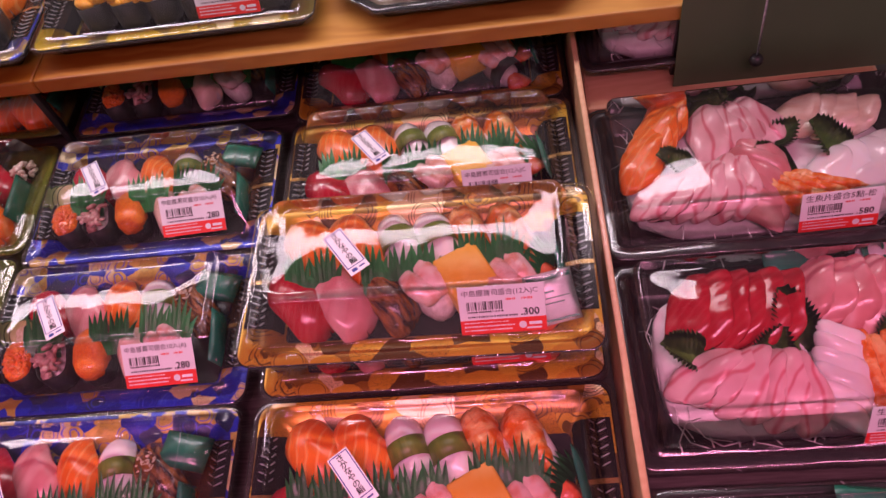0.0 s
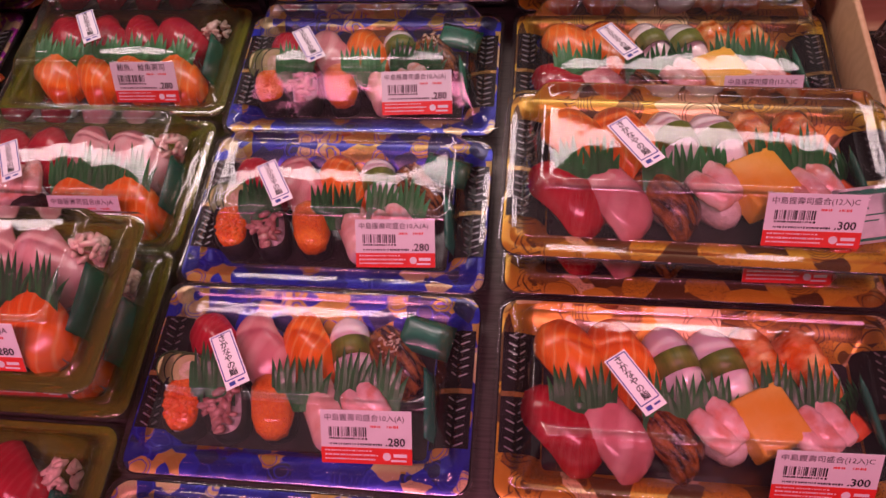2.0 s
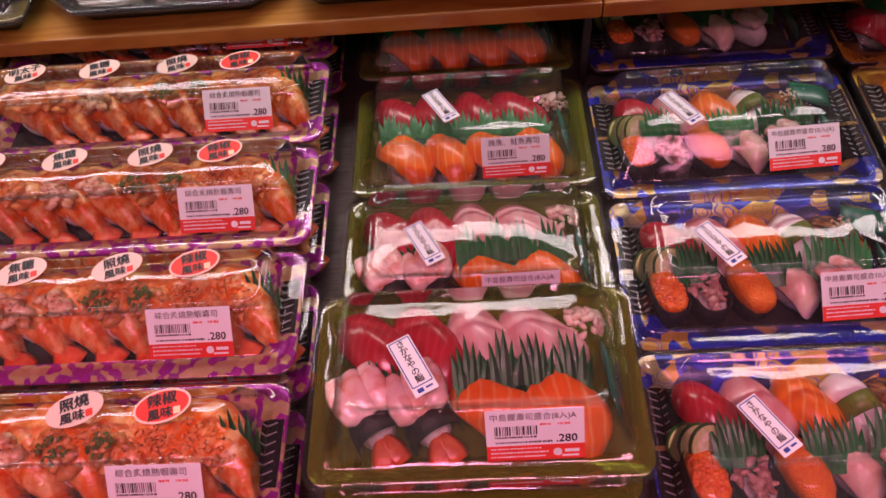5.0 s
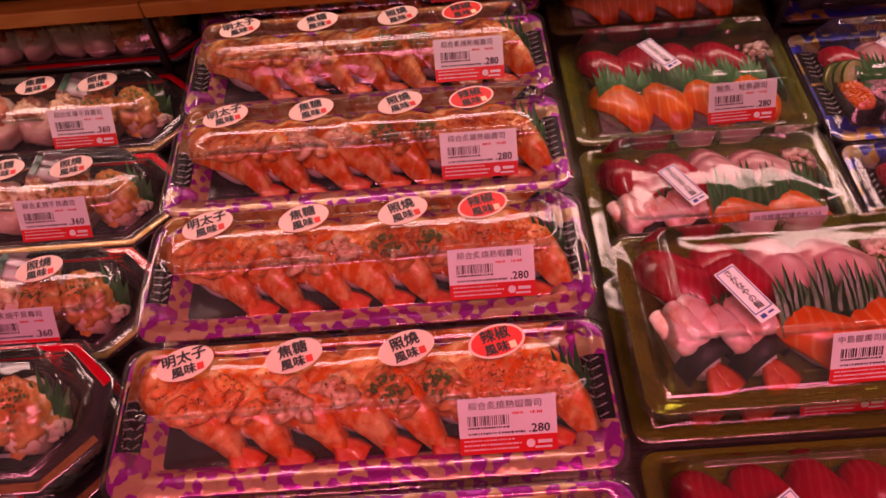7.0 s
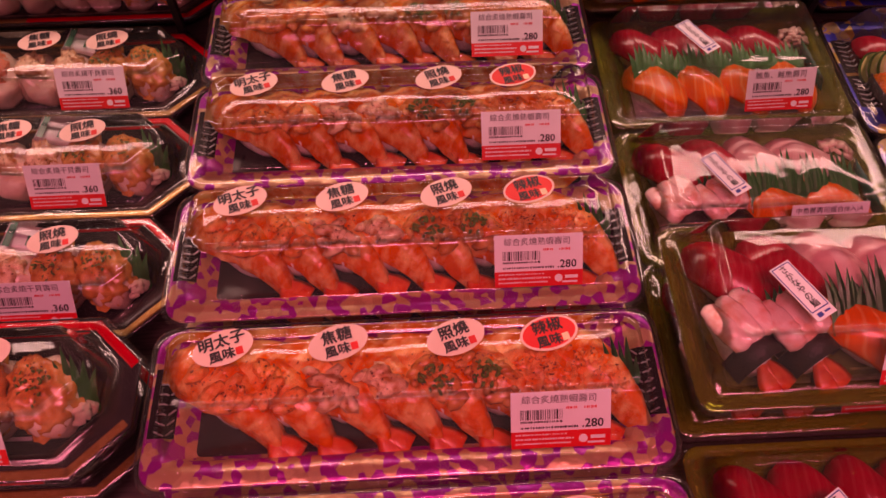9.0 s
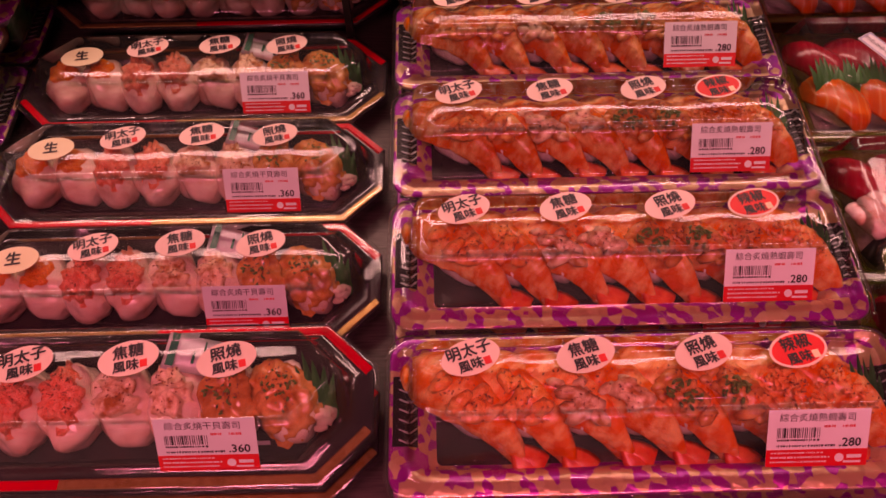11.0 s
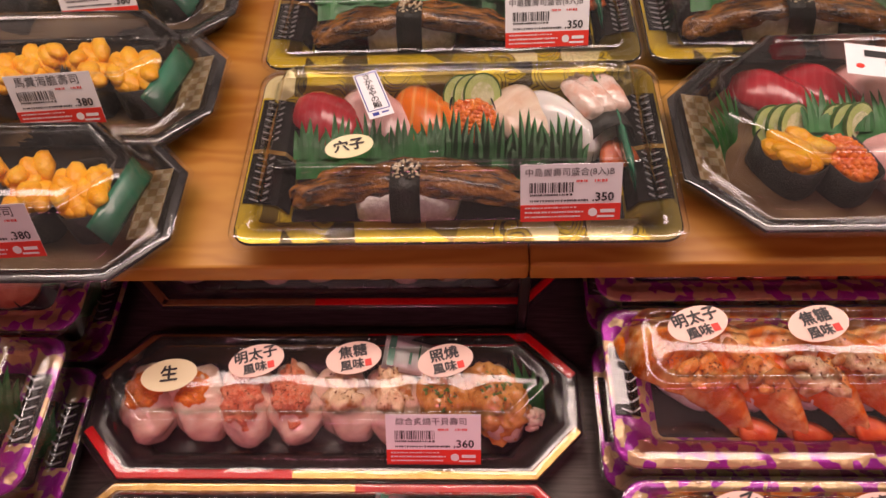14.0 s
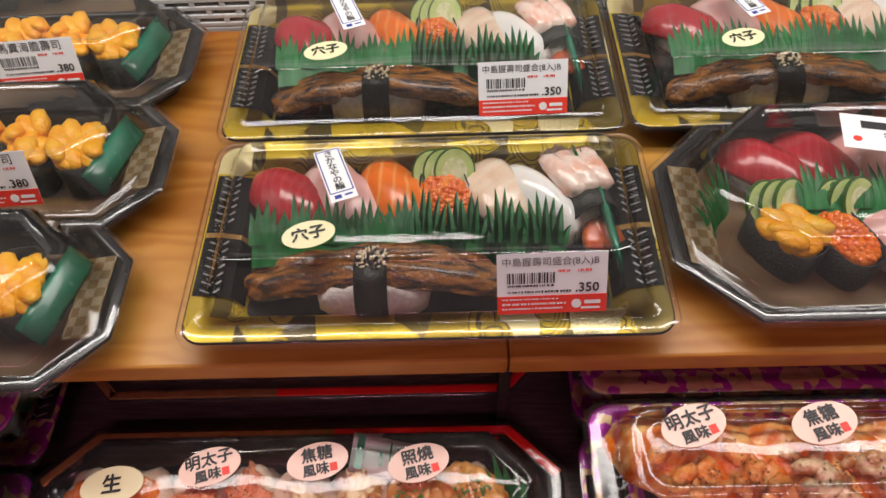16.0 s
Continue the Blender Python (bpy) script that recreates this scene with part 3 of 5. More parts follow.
def keep(key, make, mats, smooth=True):
    """One shared mesh for alike pieces."""
    if key not in MESHES:
        bm = make()
        me = bpy.data.meshes.new(key[0])
        bmesh.ops.recalc_face_normals(bm, faces=bm.faces)
        bm.to_mesh(me)
        bm.free()
        for f in me.polygons:
            f.use_smooth = smooth
        for one in (mats if isinstance(mats, tuple) else (mats,)):
            me.materials.append(M[one])
        MESHES[key] = me
    return MESHES[key]


NIGIRI = {  # name: material, length, width, thickness, arch, taper
    "tuna": ("tuna", 0.066, 0.034, 0.008, 0.008, 0.12), "hamachi": ("hamachi", 0.066, 0.034, 0.007, 0.007, 0.15),
    "tai": ("tai", 0.066, 0.035, 0.007, 0.008, 0.1), "salmon": ("salmon", 0.066, 0.036, 0.008, 0.008, 0.08),
    "squid": ("squid", 0.060, 0.031, 0.007, 0.008, 0.05), "scallop": ("scallop", 0.056, 0.037, 0.009, 0.008, 0.05),
    "shrimp": ("shrimp", 0.058, 0.030, 0.008, 0.009, -0.2), "pinkshrimp": ("shrimp_pink", 0.048, 0.032, 0.010, 0.008, 0.1),
    "eel": ("eel", 0.060, 0.032, 0.007, 0.008, 0.1), "engawa": ("scallop", 0.050, 0.029, 0.008, 0.008, 0.1),
}


def piece(parent, kind, x, y, rz=20.0, z=0.0055, v=0, s=1.0):
    """One piece of sushi in its pack: rice or seaweed first, its topping on it."""
    base = None
    if kind in NIGIRI:
        mat, L, W, T, arch, taper = NIGIRI[kind]
        base = part("nigiri", keep(("rice_pat", v), lambda: lump(0.048, 0.025, 0.022, v * 7.3 + 1), "rice"), "rice", parent)
        part("topping", keep(("slice", kind, v), lambda: slab(L, W, T, 0.0245, 0.012, v * 3.1 + 2, arch, taper, 0.003 * (v - 1), shear=0.22) if kind not in ("pinkshrimp", "shrimp") else fingers(v + 3, 2, 0.034, 0.0082) if kind == "pinkshrimp" else shell(0.062, 0.029, 0.008, 0.0255, 0.012, v + 2.0, 0.002), mat), mat, base)
        if kind == "shrimp":
            tail = part("tail", keep(("tail", v), lambda: fan_tail(v), "tail"), "tail", base)
            tail.location = (0, -0.027, 0.010)
    elif kind in ("squidwrap",):
        base = part("nigiri", keep(("rice_pat", v), lambda: lump(0.048, 0.025, 0.022, v * 7.3 + 1), "rice"), "rice", parent)
        part("topping", keep(("slice", "squid", v), lambda: slab(0.062, 0.029, 0.008, 0.0255, 0.011, v + 5, 0.010, 0.05), "squid"), "squid", base)
        part("green_wrap", keep(("green_wrap", 0), lambda: belt(0.0305, 0.0318, -0.007, 0.008, 0.006), "celery"), "celery", base, "green leaf wrapped round the middle")
    elif kind == "tamago":
        bm_key = ("omelette", 0)
        def make():
            bm = bmesh.new()
            box(bm, -0.017, 0.017, -0.019, 0.019, 0.006, 0.029, 0.002)
            return bm
        base = part("omelette", keep(bm_key, make, "tamago"), "tamago", parent, "yellow slice of rolled omelette")
    elif kind == "shrimpgun":
        base = part("nigiri", keep(("rice_pat", v), lambda: lump(0.048, 0.025, 0.022, v * 7.3 + 1), "rice"), "rice", parent)
        part("topping", keep(("shelled_shrimp", v), lambda: fingers(v + 8, 3, 0.034, 0.0072), "shrimp_pink"), "shrimp_pink", base).location = (0, 0.006, 0)
        part("seaweed_belt", keep(("seaweed_belt", 0), lambda: belt(0.031, 0.0275, -0.022, -0.007, 0.004), "nori"), "nori", base)
        part("tail", keep(("tail", v), lambda: fan_tail(v), "tail"), "tail", base).location = (0.001, -0.020, 0.010)
    elif kind in ("ikura", "tobiko", "octo", "uni"):
        base = part("gunkan", keep(("gunkan_rice", v), lambda: lump(0.044, 0.026, 0.020, v + 11), "rice"), "rice", parent)
        hi = 0.017 if kind == "tobiko" else 0.024
        part("seaweed", keep(("seaweed", hi), lambda: wall_band(0.047, 0.0285, 0.0, hi), "nori"), "nori", base)
        if kind == "ikura":
            part("roe", keep(("roe", v), lambda: beads(150, 0.0125, 0.0190, 0.0225, 0.0023, 5 + v), "ikura"), "ikura", base)
            part("roe_bed", keep(("roe_bed", v), lambda: lump(0.042, 0.026, 0.010, 6), "ikura"), "ikura", base).location = (0, 0, 0.0165)
        elif kind == "tobiko":
            part("roe", keep(("fine_roe", v), lambda: lump(0.050, 0.030, 0.018, 40 + v, 0.0016), "tobiko"), "tobiko", base).location = (0, 0, 0.012)
        elif kind == "octo":
            part("topping", keep(("octopus", v), lambda: flecks(34, 0.013, 0.020, 0.022, 0.0060, 9 + v, 0.007), "octopus"), "octopus", base)
        elif kind == "uni":
            def make():
                rnd = random.Random(3 + v)
                bm = bmesh.new()
                for i in range(13):
                    m = Matrix.Translation((rnd.uniform(-0.011, 0.011), rnd.uniform(-0.014, 0.014), 0.0215 + 0.0005 * i + rnd.uniform(0, 0.001))) @ Euler((rnd.uniform(-0.35, 0.35), rnd.uniform(-0.3, 0.3), 0.5 + rnd.uniform(-0.35, 0.35))).to_matrix().to_4x4() @ Matrix.Diagonal((0.0062, 0.0108, 0.0046, 1))
                    bmesh.ops.create_icosphere(bm, subdivisions=2, radius=1, matrix=m)
                for w in bm.verts:
                    w.co += Vector((1, 1, 1)) * noise.noise(w.co * 420) * 0.0013
                return bm
            part("topping", keep(("sea_urchin", v), make, "uni"), "uni", base)
    turn = rz + (14 if kind in NIGIRI else 0)
    base.matrix_basis = pose(x, y, z, 0, 0, turn) @ Matrix.Diagonal((s, s, s, 1))
    return base


def cuke(parent, x, y, rz, z=0.02, n=3):
    """Overlapping slices of cucumber: dark skin, pale green flesh, paler seedy core."""
    def make():
        bm = bmesh.new()
        bmesh.ops.create_cone(bm, cap_ends=True, segments=24, radius1=0.0128, radius2=0.0128, depth=0.0024)
        caps = [f for f in bm.faces if len(f.verts) > 4]
        for f in bm.faces:
            f.material_index = 1 if len(f.verts) == 4 else 0
        for f in caps:
            f.material_index = 1
            bmesh.ops.inset_region(bm, faces=[f], thickness=0.0009)
            f.material_index = 0
            bmesh.ops.inset_region(bm, faces=[f], thickness=0.0042)
            f.material_index = 2
        return bm
    for i in range(n):
        ob = part("cucumber_slice", keep(("cucumber", 0), make, ("cucumber", "cucumber_skin", "cucumber_core"), False), "cucumber", parent)
        ob.matrix_basis = pose(x + 0.0065 * i, y - 0.001 * i, z + 0.0016 * i, 46, 6 * i, rz) @ Matrix.Diagonal((1, 1.15, 1, 1))


def leafstrip(parent, x, y, L, H, rz, seed, z=0.029, tilt=-63):
    ob = part("plastic_grass", keep(("plastic_grass", round(L, 3), H, seed), lambda: grass(L, H * 1.15, seed), "baran", False), "baran", parent, "green plastic grass divider")
    if abs(rz) > 25:
        tilt, z = -25, 0.008
    ob.matrix_basis = pose(x, y - 0.016, z, tilt, 0, rz)


def sachet(parent, x, y, z, rx, ry, rz, L=0.050, W=0.026, mat="wasabi", label="green soy sauce sachet"):
    if mat == "wasabi" and abs(ry) > 40:
        W = W * 0.8
    def make():
        bm = bmesh.new()
        rows = []
        for i in range(11):
            s = -1 + i / 5
            rows.append([Vector((t * W / 2, s * L / 2, 0.0034 * max(0, 1 - s ** 4) * max(0, 1 - t * t) * k + noise.noise(Vector((s * 3, t * 3, k))) * 0.0008)) for k, ts in ((1, (-1, -0.6, -0.2, 0.2, 0.6, 1)), (-1, (0.6, 0.2, -0.2, -0.6))) for t in ts])
        loft(bm, rows, True, True, True)
        return bm
    ob = part("sauce_sachet", keep(("sachet", L, W, mat), make, mat), mat, parent, label)
    ob.matrix_basis = pose(x, y, z, rx, ry, rz)
    if mat == "sachet":
        bars("print", ob, "wasabi", [(0, L * 0.40, W * 0.9, L * 0.10), (0, -L * 0.42, W * 0.9, L * 0.05), (-W * 0.12, L * 0.12, W * 0.36, L * 0.04), (W * 0.10, 0.0, W * 0.5, L * 0.025), (-W * 0.05, -L * 0.10, W * 0.55, L * 0.025)], 0.0042)


# ---- print ----
def flat(name, parent, w, h, mat, x=0.0, y=0.0, z=0.0, label="", thick=0.0003, oval=False, rz=0.0):
    def make():
        bm = bmesh.new()
        if oval:
            bmesh.ops.create_cone(bm, cap_ends=True, segments=36, radius1=1, radius2=1, depth=thick)
            bmesh.ops.scale(bm, vec=(w / 2, h / 2, 1), verts=bm.verts)
        else:
            bmesh.ops.create_cube(bm, size=1)
            bmesh.ops.scale(bm, vec=(w, h, thick), verts=bm.verts)
        return bm
    ob = part(name, keep((name, w, h, mat, thick, oval), make, mat, False), mat, parent, label)
    ob.matrix_basis = pose(x, y, z, 0, 0, rz)
    return ob


def bars(name, parent, mat, cells, z):
    """Plain printed bars: rows of (x, y, width, height)."""
    bm = bmesh.new()
    for x, y, w, h in cells:
        vs = [bm.verts.new((x + a * w / 2, y + b * h / 2, 0)) for a, b in ((-1, -1), (1, -1), (1, 1), (-1, 1))]
        bm.faces.new(vs)
    ob = tagged(part(name, bm, mat, parent, smooth=False), kind="stuff" if len(cells) > 8 else "")
    ob.location = (0, 0, z)
    return ob


def writing(name, parent, body, size, x, y, z, mat="black_print", vertical=False, rz=0.0, wide=None, bold=0.0):
    me = lettering(body, size, vertical, bold)
    if not me.materials:
        me.materials.append(M[mat])
    ob = part(name, me, mat, parent)
    k = 1.0
    if wide and me.vertices:
        xs = [q.co.x for q in me.vertices]
        k = wide / max(1e-5, max(xs) - min(xs))
    ob.matrix_basis = pose(x, y, z, 0, 0, rz) @ Matrix.Diagonal((k, k, 1, 1))
    return ob


LW, LH = 0.058, 0.035


def price_label(parent, title, price, m):
    """White price label with a red foot, stuck on the slope of a lid."""
    base = flat("price_label", parent, LW, LH, "paper", label="white and red price label with barcode")
    base.matrix_basis = m
    flat("red_band", base, LW, 0.0105, "red_print", 0, -LH / 2 + 0.00525, 0.0002, thick=0.0003)
    writing("title", base, title, 0.0058, -0.001, 0.0125, 0.0004, wide=0.0505 if len(title) > 8 else 0.043)
    rnd = random.Random(len(title))
    cells, x = [], -0.0235
    while x < 0.001:
        w = rnd.choice((0.0003, 0.0005, 0.0009))
        cells.append((x, 0.0035, w, 0.0062))
        x += w + rnd.choice((0.0004, 0.0006, 0.0009))
    def dashes(x0, x1, y, h, seed):
        q, out, x = random.Random(seed), [], x0
        while x < x1:
            w = q.choice((0.0006, 0.0009, 0.0014))
            out.append((x + w / 2, y, w, h * q.uniform(0.8, 1.1)))
            x += w + q.choice((0.0003, 0.0004, 0.0008))
        return out
    cells += dashes(-0.0235, 0.0, -0.0010, 0.0013, 1) + dashes(-0.0235, 0.0095, -0.0046, 0.0013, 2)
    bars("barcode", base, "black_print", cells, 0.0004)
    bars("red_note", base, "red_print", dashes(0.003, 0.0095, 0.0072, 0.0014, 3) + dashes(0.0135, 0.0200, 0.0072, 0.0016, 4), 0.0004)
    writing("price", base, price, 0.0082, 0.0185, -0.0030, 0.0004, wide=0.0125, bold=0.00016)
    bars("fine_print", base, "paper", dashes(-0.0265, 0.0030, -LH / 2 + 0.0086, 0.0009, 5) + dashes(-0.0265, 0.0080, -LH / 2 + 0.0058, 0.0011, 6) + dashes(-0.0265, 0.0060, -LH / 2 + 0.0030, 0.0010, 7)
         + [(0.0215, -LH / 2 + 0.0060, 0.0085, 0.0022), (0.0205, -LH / 2 + 0.0026, 0.0100, 0.0013)], 0.0005)
    dot = flat("red_mark", base, 0.0052, 0.0052, "paper", 0.0130, -LH / 2 + 0.0052, 0.0004, oval=True, thick=0.0002)
    return base


def strip_sticker(parent, x, y, z, rz, tilt=0.0):
    """Narrow upright sticker with a blue frame."""
    base = flat("strip_sticker", parent, 0.0155, 0.041, "paper", label="white paper strip with blue frame and black writing")
    base.matrix_basis = pose(x, y, z, tilt, 0, rz)
    a, b, t = 0.0133, 0.0385, 0.0007
    bars("blue_frame", base, "blue_print", [(0, b / 2, a, t), (0, -b / 2 + 0.005, a, t), (-a / 2, 0.0025, t, b - 0.005), (a / 2, 0.0025, t, b - 0.005), (-0.003, -b / 2 + 0.0018, 0.004, 0.0028), (0.003, -b / 2 + 0.002, 0.0045, 0.0013)], 0.0003)
    writing("writing", base, "さかなやの鮨", 0.0057, 0, 0.0028, 0.0003, vertical=True, bold=0.0001)
    return base


def oval_sticker(parent, words, x, y, z, rz, mat="pink_paper", red=False, tilt=0.0, small="風味"):
    base = flat("oval_sticker", parent, 0.036, 0.0225, mat, oval=True, label="oval paper sticker with brushed black writing")
    base.matrix_basis = pose(x, y, z, tilt, 0, rz)
    if red:
        flat("red_oval", base, 0.033, 0.0195, "red_print", 0, 0, 0.0002, oval=True, thick=0.0002)
    if small:
        writing("flavour", base, words, 0.0094, 0, 0.0037, 0.0005, bold=0.00028)
        writing("small_writing", base, small, 0.0078, -0.0015, -0.0055, 0.0005, bold=0.00026)
        flat("seal_mark", base, 0.0042, 0.0048, "red_print" if not red else "cream_paper", 0.0088, -0.0052, 0.0003, thick=0.0003)
    else:
        writing("flavour", base, words, 0.0118, 0, 0, 0.0005, bold=0.00034)
    return base


# ---- packs ----
def tray(parent, w, d, mats, cut=0.0, c=0.012, front=0.018, side=0.022, back=0.026, rim_label=""):
    """A shallow moulded tray: base, printed border from the rim inwards, sunken floor. mats: base, border, floor."""
    cc = cut or c
    def r(i, z, f=None):
        a = (i, i, i) if f is None else f
        return ring(-w / 2 + a[1], w / 2 - a[1], -d / 2 + a[0], d / 2 - a[2], max(cc - min(a) * 0.6, 0.004), z, bool(cut))
    bm = bmesh.new()
    loft(bm, [r(0.016, 0.0), r(0.007, 0.012), r(0.002, 0.0165), r(0.0, 0.0172), r(-0.0004, 0.0186), r(0.0005, 0.0194)], True, True, False)
    part("tray", bm, mats[0], parent)
    bm = bmesh.new()
    loft(bm, [r(0.0005, 0.0194), r(0.003, 0.0200), r(0.008, 0.0198), r(0.011, 0.0190, (min(0.011, front * 0.7), min(0.011, side * 0.6), min(0.011, back * 0.5))),
              r(0, 0.0165, (front, side, back * 0.72)), r(0, 0.0075, (front + 0.004, side + 0.006, back + 0.003)), r(0, 0.0060, (front + 0.006, side + 0.008, back + 0.005))])
    part("border", bm, mats[1], parent, rim_label)
    bm = bmesh.new()
    loft(bm, [r(0, 0.0060, (front + 0.0055, side + 0.0075, back + 0.0045)), r(0, 0.0050, (front + 0.010, side + 0.012, back + 0.010))], True, False, True)
    part("tray_floor", bm, mats[2], parent)


def ribbed_sides(parent, w, d, side, gold=True, mat="tray_black"):
    """Black fluted end panels with slanting silver ribs."""
    for sx in (-1, 1):
        bm = bmesh.new()
        xa, xb = w / 2 - 0.002, w / 2 - side - 0.001
        y0, y1 = -d / 2 + 0.030, d / 2 - 0.026
        loft(bm, [[Vector((sx * x, y, z)) for x, z in ((xa, 0.0204), (xa - 0.009, 0.0206), (xb, 0.0175), (xb - 0.006, 0.0080))] for y in (y0, y1)], close=False)
        bmesh.ops.solidify(bm, geom=bm.faces[:], thickness=0.0005)
        pan = part("end_panel", bm, mat, parent, smooth=False)
        bm = bmesh.new()
        n = int((y1 - y0) / 0.0056)
        for i in range(n):
            y = y0 + (i + 0.5) * (y1 - y0) / n
            if gold and abs(y) < 0.005:
                continue
            for dx, L, a in ((0.006, 0.0085, 26), (0.0125, 0.006, -35)):
                m = Matrix.Translation((sx * (xa - dx), y, 0.0212 - 0.12 * dx)) @ Euler((0, sx * radians(8), radians(a * sx))).to_matrix().to_4x4() @ Matrix.Diagonal((L, 0.0009, 0.0007, 1))
                bmesh.ops.create_cube(bm, size=1, matrix=m)
        part("ribs", bm, "tray_rib", pan, smooth=False)
        if gold:
            bm = bmesh.new()
            loft(bm, [[Vector((sx * x, y, z)) for x, z in ((xa, 0.0209), (xa - 0.009, 0.0211), (xb, 0.0180), (xb - 0.006, 0.0085))] for y in (-0.0025, 0.001)], close=False)
            part("gold_stripe", bm, "gold_plain", pan, smooth=False)


def lid(parent, w, d, H, front=0.034, back=0.016, side=0.016, cut=0.0, c=0.012, mat="lid", foot=(0.014, 0.011, 0.010), dome=0.0026):
    """A clear lid: curled flange with a step, sloping sides, flat top with a raised bead; tight folds between flat faces."""
    bm = bmesh.new()
    cc = cut or c
    def r(f, s, b, z, k):
        corner = min(max(cc - k, 0.006), 0.42 * min(w - 2 * s, d - f - b))
        return ring(-w / 2 + s, w / 2 - s, -d / 2 + f, d / 2 - b, corner, z, bool(cut))
    g, gs, gb = foot
    prof = [(-0.0035, -0.0035, -0.0025, 0.0172, -0.001), (-0.0030, -0.0030, -0.0020, 0.0208, -0.001), (-0.0010, -0.0010, -0.0005, 0.0222, 0.0), (0.003, 0.003, 0.003, 0.0224, 0.002), (g - 0.005, gs - 0.005, gb - 0.005, 0.0221, 0.003),
            (g - 0.0035, gs - 0.0035, gb - 0.0035, 0.0234, 0.003), (g - 0.0018, gs - 0.0018, gb - 0.0018, 0.0234, 0.004), (g, gs, gb, 0.0255, 0.004),
            (front - 0.003, side - 0.001, back - 0.001, H - 0.0028, 0.004), (front - 0.0005, side + 0.0008, back + 0.0008, H - 0.0004, 0.004), (front + 0.0015, side + 0.0025, back + 0.0025, H, 0.004), (front + 0.0035, side + 0.0045, back + 0.0045, H - 0.0004, 0.004),
            (front + 0.0048, side + 0.0058, back + 0.0058, H - 0.0016, 0.004), (front + 0.0080, side + 0.0090, back + 0.0090, H - 0.0018, 0.004)]
    deep = (d - front - back) / 2 - 0.0095
    for u in (0.12, 0.28, 0.46, 0.66, 0.86):
        prof.append((front + 0.008 + deep * u, side + 0.009 + deep * u, back + 0.009 + deep * u, H - 0.0018 + dome * (1 - (1 - u) ** 2), 0.004))
    fine = [prof[0]]
    for a, b in zip(prof, prof[1:]):
        span = max(abs(a[0] - b[0]), abs(a[1] - b[1]), abs(a[2] - b[2]), abs(a[3] - b[3]))
        if span > 0.006 and b[3] != a[3] and b[3] < H - 0.001 or b is prof[4]:
            for u in (0.0012 / span, 1 - 0.0012 / span):
                fine.append(tuple(p + (q - p) * u for p, q in zip(a, b)))
        fine.append(b)
    loft(bm, [r(*one) for one in fine], True, False, True)
    part("lid", bm, mat, parent, "clear plastic lid")
    rise, run = H - 0.0283, front - 0.003 - g
    return math.degrees(math.atan2(rise, run)), (-d / 2 + (g + front - 0.003) / 2, (0.0255 + H - 0.0028) / 2)


def label_on(parent, title, price, x, slope, up=0.0, rz=0.0):
    ang, (y, z) = slope
    a = radians(ang)
    off = 0.0008
    m = pose(x, y - math.sin(a) * off + up * math.cos(a), z + math.cos(a) * off + up * math.sin(a), ang, 0, 0) @ pose(0, 0, 0, 0, 0, rz)
    price_label(parent, title, price, m)


# ---- the display case ----
X0, X1 = -1.75, 0.62
block("deck", X0, X1, -0.20, 0.83, DECK - 0.03, DECK, "steel", "brushed steel deck of the chilled display case", "deck")
sh = new("shelf_riser")
sh.matrix_basis = pose(0, 0, 0)
tagged(sh, "pale wooden riser shelf along the back of the case", "shelf")
for a, b in ((X0, -1.0478), (-1.0472, -0.4402), (-0.4396, 0.165)):
    bm = bmesh.new()
    box(bm, a, b, 0.510, 0.810, SHELF - 0.016, SHELF, 0.002)
    part("board", bm, "wood", sh, smooth=False)
    for x, y in ((b - 0.0108 if b > -0.5 else b - 0.001, 0.5148), (b - 0.003, 0.78)):
        bm = bmesh.new()
        box(bm, x - 0.0034, x + 0.0034, y - 0.0036, y + 0.0036, DECK, SHELF - 0.016, 0.001)
        part("post", bm, "black_metal", sh, "black metal post", smooth=False)
block("wall_back", X0, X1, 0.812, 0.83, DECK, SHELF + 0.002, "wall", "white lower back wall of the case", "wall")
# added out of view: dark panel so the upper lids mirror less white wall
block("wall_back_top", X0, X1, 0.812, 0.83, 0.262, 0.70, "ceiling", "added unseen dark panel that keeps lid reflections dark", "wall")
block("wall_back_upper", X0, X1, 0.812, 0.83, SHELF + 0.028, 0.26, "wall", "white upper back wall of the case", "wall")
# solid backing sheet; its dark colour stands in for shade in the slots
block("duct", X0, X1, 0.835, 0.86, DECK, 0.70, "dark", "duct backing coloured near-black as shade in the vent slots", "duct")
vent = tagged(new("vent_strip"), "white vent strip with three rows of dark slots", "vent", "", "structure")
z0, z1 = SHELF + 0.002, SHELF + 0.028
for k in range(4):
    bm = bmesh.new()
    zz = z0 + k * (z1 - z0 - 0.004) / 3
    box(bm, X0, X1, 0.812, 0.818, zz, zz + 0.004, 0.0008)
    part("rail", bm, "wall", vent, smooth=False)
for k in range(3):
    zz = z0 + k * (z1 - z0 - 0.004) / 3 + 0.004
    n = 100
    for i in range(n):
        x = X0 + (i + (k % 2) * 0.5) * (X1 - X0) / n
        ob = part("web", keep(("web", 0), lambda: box(bmesh.new(), -0.0022, 0.0022, 0, 0.0055, 0, 0.0034), "wall", False), "wall", vent)
        ob.location = (x, 0.8122, zz)
block("divider", 0.0595, 0.0645, 0.02, 0.62, DECK, 0.050, "wood_pale", "thin pale wooden divider board standing on the deck", "divider", "")
block("wall_left", X0 - 0.02, X0, -0.2, 0.83, DECK, 0.70, "wall", "white side panel of the case", "wall")
block("wall_right", X1, X1 + 0.02, -0.2, 0.83, DECK, 0.70, "wall", "white side panel of the case", "wall")
